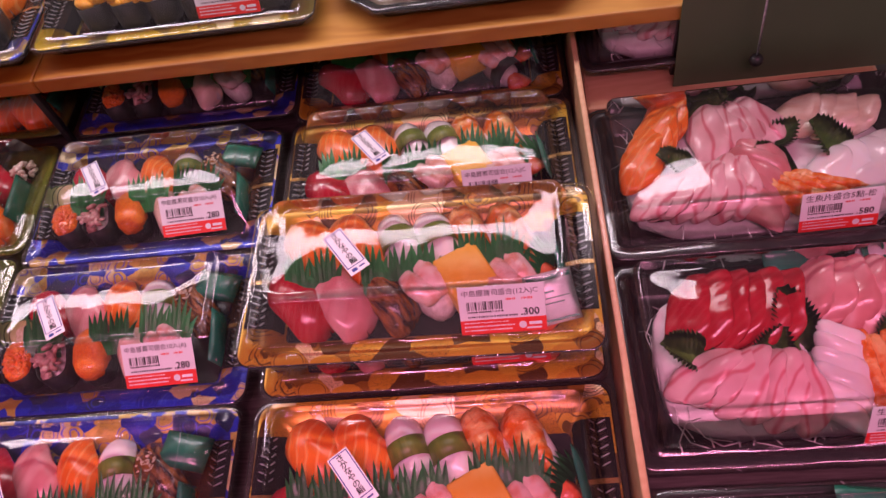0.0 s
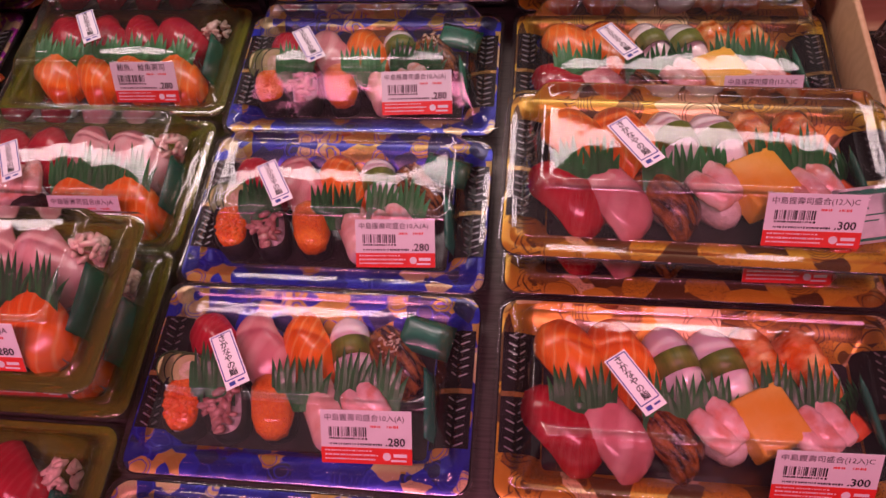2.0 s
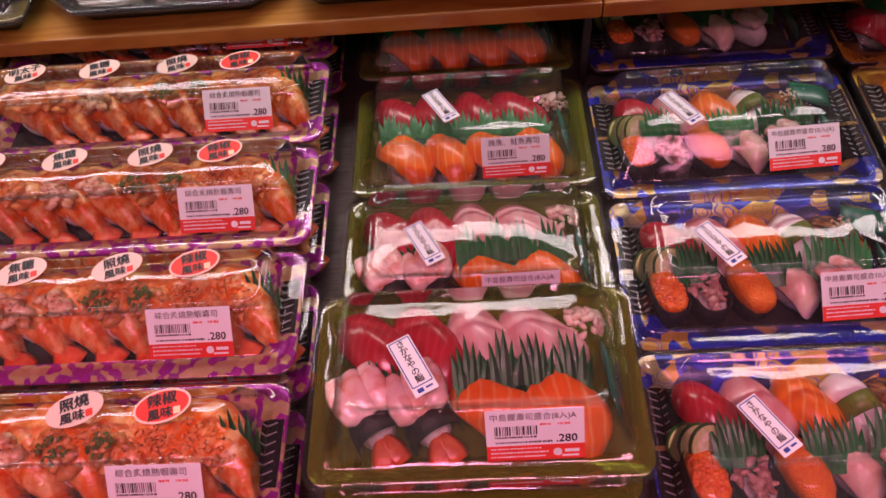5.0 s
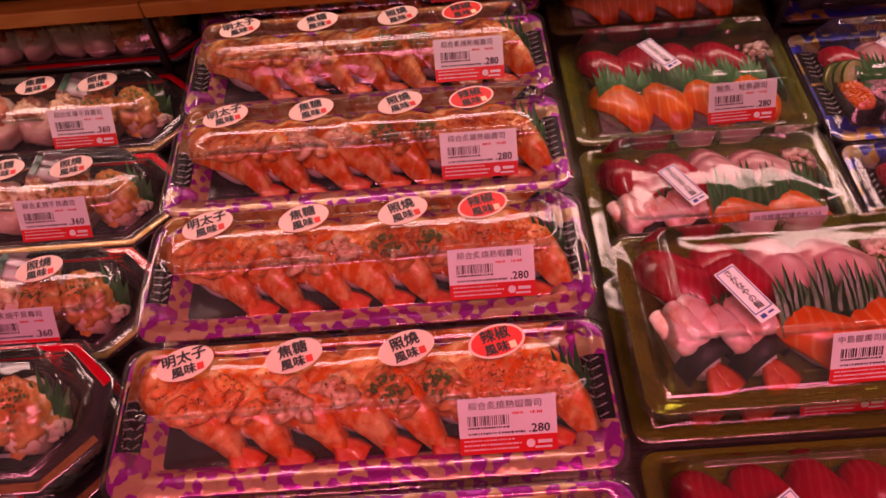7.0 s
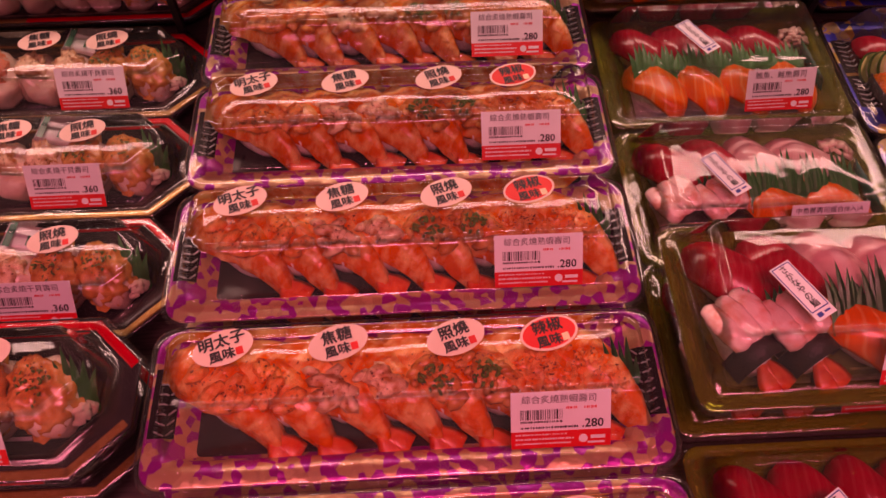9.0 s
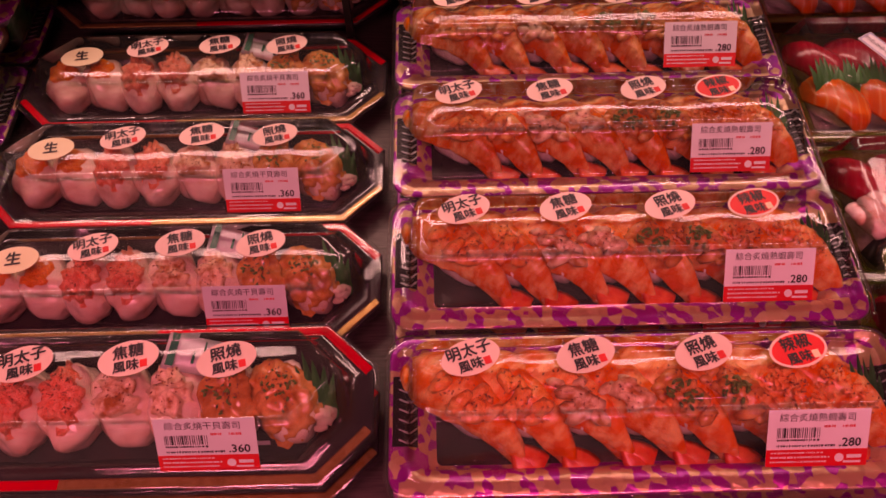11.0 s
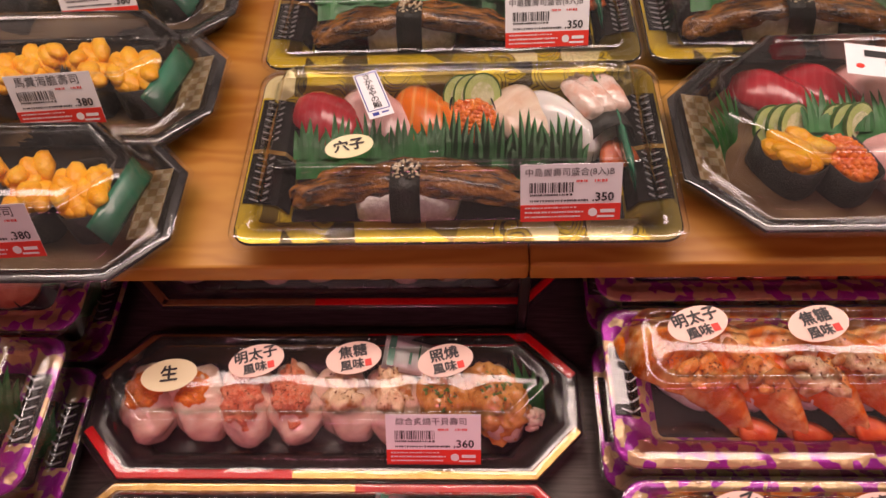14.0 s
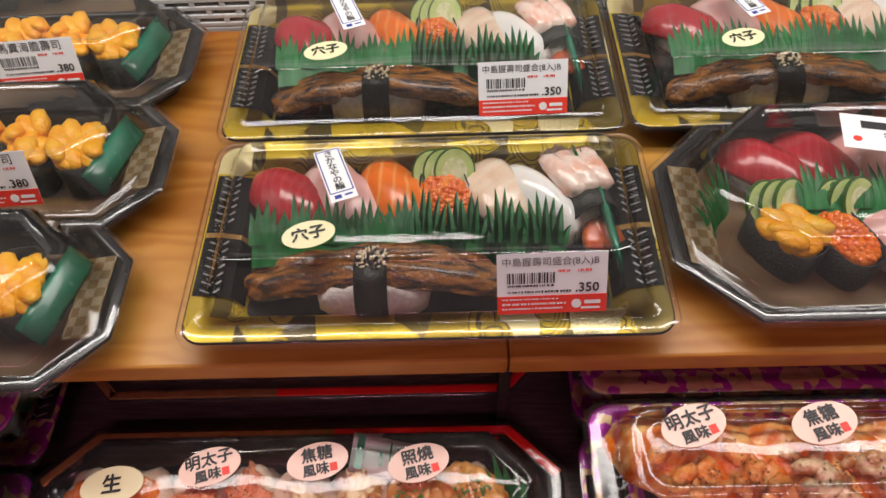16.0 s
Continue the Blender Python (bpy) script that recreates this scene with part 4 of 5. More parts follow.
# added above the view; dark so the lids reflect little
block("canopy", X0, X1, 0.50, 0.86, 0.70, 0.73, "ceiling", "added unseen canopy panel, dark to cut lid reflections", "canopy")
block("floor", -3.5, 2.5, -2.5, 2.5, -0.86, -0.82, "floor", "grey tiled shop floor", "floor")
# added ceiling out of view: hides the world light, darkens reflections
block("ceiling", -3.5, 2.5, -2.5, 2.5, 2.2, 2.25, "ceiling", "added unseen ceiling, dark to block light from above", "ceiling")
block("case_body", X0, X1, -0.2, 0.86, -0.82, DECK - 0.032, "wall", "white body of the chilled case", "case")

PACKS = {}


def gold_pack(name, label, film, w, d, H, group):
    ob = thing(name, 0, 0, 0, label, "sushi pack", group)
    tray(ob, w, d, ("tray_black", film, "tray_black"))
    ribbed_sides(ob, w, d, 0.022)
    return ob


def fill_twelve(ob, H):
    for i, (k, x, y, r) in enumerate((("salmon", -0.080, 0.026, 24), ("salmon", -0.048, 0.026, 24), ("squidwrap", -0.014, 0.024, 20), ("squidwrap", 0.015, 0.024, 20), ("shrimp", 0.044, 0.026, 14), ("shrimp", 0.074, 0.026, 14),
                                      ("tuna", -0.088, -0.020, 28), ("hamachi", -0.057, -0.020, 26), ("eel", -0.022, -0.018, 30), ("pinkshrimp", 0.008, -0.016, 30), ("shrimpgun", 0.070, -0.020, 35))):
        piece(ob, k, x, y, r, v=i % 3)
    piece(ob, "tamago", 0.037, -0.012, 28, 0.010)
    leafstrip(ob, -0.075, 0.002, 0.040, 0.030, 4, 1)
    leafstrip(ob, -0.010, 0.000, 0.056, 0.030, 2, 2)
    leafstrip(ob, 0.055, 0.004, 0.050, 0.036, -3, 3)
    leafstrip(ob, 0.098, 0.018, 0.028, 0.034, 70, 4)
    sachet(ob, 0.105, 0.0, 0.018, 0, 70, 8)


def fill_ten(ob, H):
    for i, (k, x, y, r) in enumerate((("tuna", -0.070, 0.022, 22), ("hamachi", -0.037, 0.022, 22), ("salmon", -0.003, 0.022, 22), ("squidwrap", 0.028, 0.022, 18), ("eel", 0.058, 0.020, 28),
                                      ("ikura", -0.082, -0.022, 15), ("octo", -0.052, -0.022, 15), ("tobiko", -0.020, -0.020, 18), ("engawa", 0.014, -0.018, 24), ("pinkshrimp", 0.045, -0.016, 28))):
        piece(ob, k, x, y, r, v=i % 3, s=0.92)
    cuke(ob, -0.092, 0.000, 10, 0.026)
    leafstrip(ob, -0.060, 0.001, 0.030, 0.030, 4, 5)
    leafstrip(ob, 0.000, 0.001, 0.036, 0.028, 4, 6)
    leafstrip(ob, 0.045, 0.002, 0.045, 0.032, -6, 7)
    sachet(ob, 0.086, -0.012, 0.020, 0, 72, 6, 0.048)
    sachet(ob, 0.080, 0.034, 0.026, 8, 0, 78, 0.036, 0.026)
    part("sesame_seeds", flecks(26, 0.008, 0.010, 0.036, 0.0016, 8), "sesame", ob).location = (0.056, 0.022, 0)


def fill_eight(ob, H):
    for i, (k, x, y, r) in enumerate((("tuna", -0.066, 0.024, 26), ("tuna", -0.030, 0.024, 26), ("tai", 0.006, 0.024, 26), ("tai", 0.044, 0.024, 28), ("shrimpgun", -0.070, -0.018, 28), ("shrimpgun", -0.035, -0.018, 28), ("salmon", 0.012, -0.020, 30), ("salmon", 0.054, -0.020, 34))):
        piece(ob, k, x, y, r, v=i % 3, s=1.05)
    leafstrip(ob, 0.030, 0.002, 0.085, 0.034, 2, 8)
    leafstrip(ob, -0.055, 0.003, 0.040, 0.020, 0, 9)
    sachet(ob, 0.086, -0.004, 0.022, 0, 72, 4, 0.050)
    part("pickled_ginger", flecks(34, 0.013, 0.010, 0.022, 0.0055, 5, 0.007), "ginger", ob).location = (0.072, 0.036, 0)


def fill_tuna_salmon(ob, H):
    for i in range(4):
        piece(ob, "tuna", -0.064 + 0.036 * i, 0.024, 24, v=i % 3)
        piece(ob, "salmon", -0.060 + 0.038 * i, -0.022, 30, v=(i + 1) % 3)
    leafstrip(ob, -0.005, 0.001, 0.150, 0.026, 0, 10)
    sachet(ob, 0.084, -0.004, 0.022, 0, 72, 4, 0.050)
    part("pickled_ginger", flecks(30, 0.012, 0.009, 0.022, 0.0050, 6, 0.007), "ginger", ob).location = (0.078, 0.032, 0)


def shrimp_pack():
    w, d, H = 0.315, 0.100, 0.047
    ob = thing("shrimp_pack", 0, 0, 0, "long purple floral tray of seared shrimp sushi with clear lid", "sushi pack", "shrimp packs")
    tray(ob, w, d, ("purple", "purple", "tray_black"), c=0.014, front=0.016, side=0.020, back=0.014)
    ribbed_sides(ob, w, d, 0.016, False)
    for i in range(8):
        x = -0.112 + i * 0.0322
        base = part("nigiri", keep(("small_rice_pat", i % 3), lambda: lump(0.040, 0.020, 0.020, i), "rice"), "rice", ob)
        base.matrix_basis = pose(x, 0.003, 0.0055, 0, 0, (50, 46, 52)[i % 3])
        part("shrimp", keep(("long_shrimp", i % 3), lambda: shell(0.092, 0.043, 0.009, 0.0255, 0.019, i * 2.3, -0.007), "shrimp"), "shrimp", base)
        t = part("tail", keep(("tail", i % 3), lambda: fan_tail(i), "tail"), "tail", base)
        t.location = (0.001, -0.038, 0.004)
        key = i // 2
        if key == 0:
            part("sauce", keep(("roe_sauce", i), lambda: flecks(16, 0.0095, 0.020, 0.0290, 0.0078, i, 0.0030), "spicy_sauce"), "spicy_sauce", base)
        elif key == 1:
            part("sauce", keep(("cream_sauce", i), lambda: flecks(11, 0.0085, 0.018, 0.0296, 0.0090, i + 1, 0.0030), "cream"), "cream", base)
        elif key == 2:
            part("sauce", keep(("glaze", i), lambda: flecks(20, 0.010, 0.019, 0.0280, 0.0085, i, 0.003), "teri"), "teri", base)
            part("spring_onion", keep(("onion", i), lambda: flecks(22, 0.009, 0.011, 0.0335, 0.0026, i + 3, 0.002), "onion"), "onion", base)
        else:
            part("sauce", keep(("spice", i), lambda: flecks(60, 0.012, 0.022, 0.0290, 0.0024, i, 0.003), "spicy_sauce"), "spicy_sauce", base)
        part("seared_spots", keep(("seared", i), lambda: flecks(34, 0.011, 0.022, 0.0345, 0.0009, i + 20, 0.0015), "char"), "char", base)
    leafstrip(ob, 0.133, 0.014, 0.022, 0.032, 14, 11, z=0.018, tilt=-48)
    s = lid(ob, w, d, H, 0.036, 0.014, 0.016, c=0.014)
    label_on(ob, "綜合炙燒熟蝦壽司", ".280", 0.088, s, 0.002)
    for words, x, red, r in (("明太子", -0.108, False, 18), ("焦糖", -0.040, False, 16), ("照燒", 0.030, False, 18), ("辣椒", 0.086, True, 14)):
        oval_sticker(ob, words, x, 0.024, H + 0.0014, r, red=red)
    return ob


def scallop_pack(red_front=False):
    w, d, H = 0.322, 0.102, 0.044
    ob = thing("scallop_pack", 0, 0, 0, "octagonal red and gold tray of seared scallop sushi, clear lid", "sushi pack", "scallop packs")
    cut = 0.030
    tray(ob, w, d, ("tray_black", "tray_black", "tray_black"), cut=cut, front=0.016, side=0.020, back=0.012)
    # two-coloured rim band laid on the flange
    for i, (p, q, mat) in enumerate((((-w / 2 + cut, d / 2), (0.02, d / 2), "gold_plain"), ((0.02, d / 2), (w / 2 - cut, d / 2), "red"), ((w / 2 - cut, d / 2), (w / 2, d / 2 - cut), "red"), ((w / 2, -d / 2 + cut), (w / 2 - cut, -d / 2), "gold_plain"),
                                     ((w / 2 - cut, -d / 2), (-0.02, -d / 2), "gold_plain"), ((-0.02, -d / 2), (-w / 2 + cut, -d / 2), "red"), ((-w / 2 + cut, -d / 2), (-w / 2, -d / 2 + cut), "red"), ((-w / 2, d / 2 - cut), (-w / 2 + cut, d / 2), "gold_plain"))):
        a, b = Vector((*p, 0)), Vector((*q, 0))
        t = (b - a).normalized()
        nrm = Vector((t.y, -t.x, 0))
        if nrm.dot((a + b) / 2) > 0:
            nrm = -nrm
        bm = bmesh.new()
        up = Vector((0, 0, 0.0210))
        loft(bm, [[e + nrm * 0.0005 + up * 0.97, e + nrm * 0.001 + up, e + nrm * 0.0055 + up, e + nrm * 0.0085 + up * 0.86, e + nrm * 0.0085 + up * 0.78] for e in (a, b)], close=False)
        if red_front and p[1] < 0 and q[1] <= 0:
            mat = "red" if p[0] + q[0] > 0.05 else "gold_plain"
        part("rim_band", bm, mat, ob, smooth=False)
    for i in range(8):
        x = -0.122 + i * 0.0325
        base = part("nigiri", keep(("rice_pat", i % 3), lambda: lump(0.048, 0.025, 0.022, i), "rice"), "rice", ob)
        base.matrix_basis = pose(x, 0.002, 0.0055, 0, 0, (14, 22, 8)[i % 3])
        part("scallop", keep(("scallop", i % 3), lambda: lump(0.054, 0.0365, 0.030, 30 + i % 3, 0.0050, 0.92, 28, 80), "scallop"), "scallop", base).location = (0, -0.001, 0.0005)
        key = i // 2
        mat = ("tobiko", "mentaiko", "cream", "teri")[key]
        seed = 30 + i % 3
        cy, rx, ry, thick, grain = ((0.002, 0.012, 0.013, 0.0028, 620), (-0.002, 0.0118, 0.019, 0.0064, 300), (-0.001, 0.0114, 0.018, 0.0062, 210), (-0.003, 0.0185, 0.025, 0.0050, 170))[key]
        top = part("sauce", keep(("sauce", mat, i), lambda: coating(0.054, 0.0365, 0.030, seed, 0.0050, 80, cy + 0.002 * (i % 2), rx, ry, thick, grain), mat), mat, base)
        top.location = (0, -0.001, 0.0005)
        if key == 3:
            part("spring_onion", keep(("onion", i), lambda: flecks(30, 0.011, 0.016, 0.0325, 0.0019, i + 3, 0.002), "onion"), "onion", base)
        if key:
            part("seared_spots", keep(("seared", i + 9), lambda: flecks(40, 0.010, 0.017, 0.0335, 0.0009, i + 70, 0.0015), "char"), "char", base)
    leafstrip(ob, 0.128, 0.012, 0.022, 0.032, 14, 12, z=0.018, tilt=-48)
    part("pickled_ginger", flecks(18, 0.006, 0.009, 0.016, 0.0048, 25, 0.005), "ginger", ob).location = (0.131, -0.010, 0)
    sachet(ob, 0.056, 0.026, 0.031, 18, 0, 84, 0.046, 0.024, "sachet", "clear and teal soy sauce sachet")
    s = lid(ob, w, d, H, 0.028, 0.014, 0.020, cut=cut, foot=(0.013, 0.013, 0.012))
    label_on(ob, "綜合炙燒干貝壽司", ".360", 0.068, s, 0.003)
    for words, x, y, mat, r in (("生", -0.102, 0.008, "cream_paper", 8), ("明太子", -0.047, 0.018, "pink_paper", 16), ("焦糖", 0.016, 0.020, "pink_paper", 12), ("照燒", 0.075, 0.018, "pink_paper", 14)):
        oval_sticker(ob, words, x, y, H + 0.0014, r, mat, small="" if words == "生" else "風味")
    return ob


def seared_salmon_pack():
    w, d, H = 0.315, 0.100, 0.047
    ob = thing("salmon_pack", 0, 0, 0, "long purple floral tray of seared salmon sushi with clear lid", "sushi pack", "seared salmon packs")
    tray(ob, w, d, ("purple", "purple", "tray_black"), c=0.014, front=0.016, side=0.020, back=0.014)
    ribbed_sides(ob, w, d, 0.016, False)
    for i in range(8):
        base = part("nigiri", keep(("rice_pat", i % 3), lambda: lump(0.048, 0.025, 0.022, i), "rice"), "rice", ob)
        base.matrix_basis = pose(-0.122 + i * 0.0315, 0.002, 0.0055, 0, 0, 20)
        part("topping", keep(("seared_slice", i % 3), lambda: slab(0.062, 0.034, 0.008, 0.0255, 0.013, i * 1.7, 0.009, 0.05), "salmon_seared"), "salmon_seared", base)
        part("sauce", keep(("salmon_sauce", i % 3), lambda: flecks(14, 0.010, 0.017, 0.030, 0.0045, i + 30, 0.001), "cream"), "cream", base)
    leafstrip(ob, 0.131, 0.012, 0.024, 0.034, 14, 13, z=0.018, tilt=-48)
    s = lid(ob, w, d, H, 0.030, 0.014, 0.016, c=0.014)
    label_on(ob, "綜合炙燒鮭魚壽司", ".320", 0.070, s)
    for words, x, red in (("明太子", -0.105, False), ("焦糖", -0.038, False), ("照燒", 0.028, False), ("辣椒", 0.090, True)):
        oval_sticker(ob, words, x, 0.022, H + 0.0014, 14, red=red)
    return ob


def pack_b():
    """Gold tray with a long eel nigiri in front."""
    w, d, H = 0.268, 0.146, 0.052
    ob = gold_pack("eel_sushi_pack", "gold and black tray of sushi with long eel, clear lid", "gold", w, d, H, "eel sushi packs")
    for i, (k, x, y, r) in enumerate((("tuna", -0.082, 0.022, 30), ("tai", -0.052, 0.024, 28), ("salmon", -0.018, 0.022, 28), ("ikura", 0.012, 0.016, 12), ("scallop", 0.042, 0.022, 24), ("squid", 0.066, 0.018, 26), ("shrimpgun", 0.092, 0.024, 18))):
        piece(ob, k, x, y, r, v=i % 3, s=1.04, z=0.008)
    cuke(ob, 0.004, 0.034, 8, 0.032)
    leafstrip(ob, -0.052, -0.003, 0.096, 0.030, 0, 14, z=0.028)
    leafstrip(ob, 0.034, -0.005, 0.090, 0.031, -3, 15, z=0.028)
    leafstrip(ob, 0.104, 0.040, 0.030, 0.040, 35, 16, z=0.008)
    base = part("eel_nigiri", lump(0.066, 0.036, 0.026, 3, 0.0016), "rice", ob)
    base.matrix_basis = pose(-0.030, -0.038, 0.006, 0, 0, 90)
    part("eel", slab(0.158, 0.029, 0.0040, 0.0285, 0.018, 4, 0.007, 0.10, 0.0, 40, 14, 0.0045, 9), "eel", base, "brown glazed eel fillet").location = (0.006, -0.004, 0)
    part("seaweed_belt", belt(0.0385, 0.0325, -0.009, 0.009), "nori", base)
    part("sesame_seeds", flecks(46, 0.008, 0.010, 0.0335, 0.0015, 7, 0.001), "sesame", base).location = (0.005, 0, 0)
    part("black_sesame", flecks(18, 0.008, 0.010, 0.0338, 0.0015, 17, 0.001), "nori", base).location = (0.005, 0, 0)
    sachet(ob, 0.106, -0.006, 0.026, 0, 76, 4, 0.058, 0.030)
    part("pickled_ginger", flecks(34, 0.014, 0.009, 0.024, 0.0055, 15, 0.006), "ginger", ob).location = (0.085, 0.050, 0)
    s = lid(ob, w, d, H, 0.031, 0.027, 0.024)
    label_on(ob, "中島握壽司盛合(8入)B", ".350", 0.067, s, 0.001, 1)
    strip_sticker(ob, -0.051, 0.016, H + 0.0014, 20)
    oval_sticker(ob, "穴子", -0.062, -0.027, H + 0.0014, 14, "cream_paper", small="").scale = (0.8, 0.8, 1)
    return ob


def uni_pack():
    w, d, H = 0.225, 0.112, 0.055
    cut = 0.030
    ob = thing("sea_urchin_pack", 0, 0, 0, "octagonal black tray of orange sea urchin sushi with clear lid", "sushi pack", "sea urchin packs")
    tray(ob, w, d, ("tray_black", "tray_black", "brown_base"), cut=cut, front=0.009, side=0.010, back=0.010)
    bm = bmesh.new()
    for sx in (-1, 1):
        loft(bm, [[Vector((sx * (w / 2 - 0.0085), y, 0.0212)), Vector((sx * (w / 2 - 0.027), y, 0.0180))] for y in (-d / 2 + 0.030, d / 2 - 0.028)], close=False)
    bmesh.ops.solidify(bm, geom=bm.faces[:], thickness=0.0005)
    part("checkered_card", bm, "check", ob, "beige checkered end card", smooth=False)
    for i in range(5):
        piece(ob, "uni", -0.080 + i * 0.034, 0.004, 8, v=i % 3, s=1.08)
    sachet(ob, 0.080, -0.002, 0.026, 0, 62, -14, 0.056, 0.024)
    s = lid(ob, w, d, H, 0.026, 0.018, 0.022, cut=cut, foot=(0.012, 0.012, 0.012))
    label_on(ob, "馬糞海膽壽司", ".380", 0.018, s, 0.004, 3)
    return ob


def deluxe_pack():
    w, d, H = 0.240, 0.150, 0.055
    cut = 0.040
    ob = thing("deluxe_sushi_pack", 0, 0, 0, "octagonal black tray of deluxe sushi with checkered ends", "sushi pack", "deluxe packs")
    tray(ob, w, d, ("tray_black", "tray_black", "brown_base"), cut=cut, front=0.009, side=0.010, back=0.010)
    bm = bmesh.new()
    for sx in (-1, 1):
        loft(bm, [[Vector((sx * (w / 2 - 0.0085), y, 0.0212)), Vector((sx * (w / 2 - 0.027), y, 0.0180))] for y in (-d / 2 + 0.038, d / 2 - 0.038)], close=False)
    bmesh.ops.solidify(bm, geom=bm.faces[:], thickness=0.0005)
    part("checkered_card", bm, "check", ob, "beige checkered end card", smooth=False)
    for i, (k, x, y, r) in enumerate((("tuna", -0.050, 0.032, 25), ("tuna", -0.020, 0.034, 25), ("tai", 0.014, 0.032, 25), ("salmon", 0.050, 0.030, 25), ("uni", -0.055, -0.020, 35), ("ikura", -0.024, -0.026, 30), ("tai", 0.010, -0.026, 25), ("shrimp", 0.045, -0.024, 20))):
        piece(ob, k, x, y, r, v=i % 3)
    cuke(ob, -0.062, 0.000, 20, 0.026)
    cuke(ob, -0.024, -0.002, 20, 0.028)
    leafstrip(ob, -0.082, 0.020, 0.036, 0.034, 60, 17)
    leafstrip(ob, -0.015, 0.004, 0.060, 0.032, 0, 18)
    leafstrip(ob, 0.045, 0.004, 0.050, 0.030, 0, 19)
    s = lid(ob, w, d, H, 0.028, 0.020, 0.022, cut=cut, foot=(0.012, 0.012, 0.012))
    label_on(ob, "中島握壽司盛合", ".480", 0.055, s, 0.002)
    card = flat("square_sticker", ob, 0.040, 0.028, "paper", 0.0, 0.026, H + 0.0008, "white square sticker with brushed black writing", rz=-12)
    bars("brush_stroke", card, "black_print", [(0.004, 0.006, 0.026, 0.006)], 0.0004)
    writing("writing", card, "司", 0.013, 0.008, -0.006, 0.0004)
    flat("seal_mark", card, 0.005, 0.004, "red_print", -0.012, -0.006, 0.0003, oval=True)
    return ob


def salmon_roe_pack(film, name, label):
    """Upper-shelf tray of salmon and roe gunkan."""
    w, d, H = 0.268, 0.146, 0.055
    ob = gold_pack(name, label, film, w, d, H, "upper shelf packs")
    for i in range(6):
        piece(ob, "uni" if i < 3 else "ikura", -0.085 + i * 0.033, -0.014, 15, v=i % 3, s=1.08)
        piece(ob, "salmon", -0.085 + i * 0.033, 0.034, 20, v=i % 3)
    s = lid(ob, w, d, H, 0.031, 0.018, 0.024)
    label_on(ob, "中島握壽司盛合", ".380", 0.058, s)
    return ob


def sashimi_pack(name, front_row):
    w, d, H = 0.262, 0.160, 0.052
    ob = thing(name, 0, 0, 0, "black tray of mixed sashimi slices on shiso leaves, clear lid", "sashimi pack", "sashimi packs")
    tray(ob, w, d, ("tray_black", "tray_black", "tray_black"), front=0.014, side=0.012, back=0.014)
    rnd = random.Random(4 + front_row)
    # bed of shredded radish
    bm = bmesh.new()
    for i in range(160):
        a = Vector((rnd.uniform(-0.104, 0.095), rnd.uniform(-0.052, 0.052), rnd.uniform(0.007, 0.020)))
        t = rnd.uniform(0, 6.283)
        pts = [a + Vector((math.cos(t + k * 0.4) * 0.012 * k, math.sin(t + k * 0.4) * 0.012 * k, 0.002 * math.sin(k * 2))) for k in range(4)]
        loft(bm, [[p + Vector((0.0005 * math.cos(q), 0.0005 * math.sin(q), 0.0005 * math.sin(q * 2))) for q in (0, 2.1, 4.2)] for p in pts])
    part("shredded_radish", bm, "daikon", ob, "bed of shredded white radish")
    part("radish_bed", lump(0.118, 0.216, 0.017, 3, 0.005, 0.45, 24, 190), "daikon", ob).location = (0, 0, 0.0045)
    def fan(mat, x, y, n, rz, L, W, step, lift=0.0, tilt=28, turn=0.0, spread=0.0):
        for i in range(n):
            k = rnd.uniform(0.98, 1.12)
            sl = part("fish_slice", keep(("fish_slice", mat, L, W, i % 3), lambda: slab(L, W, 0.0040, 0.004, 0.006, i * 2.2 + L * 99, 0.003, 0.16, 0.004, 16, 10, 0.0035, 5, 0.3), mat), mat, ob)
            a = radians(rz)
            sl.matrix_basis = pose(x + math.cos(a) * step * i, y + math.sin(a) * step * i, 0.023 + lift + 0.0012 * i - 0.0004 * i * i * 0.3, rnd.uniform(-4, 4), -tilt + rnd.uniform(-4, 4), rz + turn + spread * (i - (n - 1) / 2) + rnd.uniform(-5, 5)) @ Matrix.Diagonal((k, k, 1, 1))
    def leaf(x, y, rz, z=0.022, tilt=12, s=1.0):
        lf = part("shiso_leaf", keep(("shiso", 1), lambda: sheet_leaf(0.060, 0.044, 1, 15, 0.010), "shiso"), "shiso", ob)
        lf.matrix_basis = pose(x, y, z, tilt, 0, rz) @ Matrix.Diagonal((s, s, s, 1))
    def prawn(x, y, rz, z=0.026):
        body = part("peeled_shrimp", keep(("peeled_shrimp", 0), lambda: shell(0.062, 0.017, 0.009, 0.006, 0.006, 1.3, 0.004), "shrimp"), "shrimp", ob)
        body.matrix_basis = pose(x, y, z, 0, 0, rz)
    if front_row:
        for x, y, r, z, q in ((-0.088, 0.000, 75, 0.031, 1.0), (-0.012, 0.020, 15, 0.033, 1.1), (-0.030, -0.004, -30, 0.032, 0.9), (0.058, 0.004, -50, 0.032, 1.0), (0.075, -0.012, 20, 0.031, 0.9), (0.030, 0.060, 80, 0.026, 0.8)):
            leaf(x, y, r, z - 0.004, 24, q * 0.74)
        fan("tuna", -0.080, 0.034, 6, -4, 0.058, 0.034, 0.0125, 0.006)
        fan("hamachi", 0.008, 0.044, 5, -14, 0.050, 0.034, 0.0135, 0.007, 28, 20, 6)
        fan("salmon", 0.092, 0.052, 6, -84, 0.046, 0.030, 0.0125, 0.008, 20)
        fan("white_fish", -0.078, -0.016, 6, -18, 0.050, 0.030, 0.0125, 0.007, 30, 6, 11)
        fan("squid", 0.004, -0.050, 6, 74, 0.036, 0.018, 0.0105, 0.006)
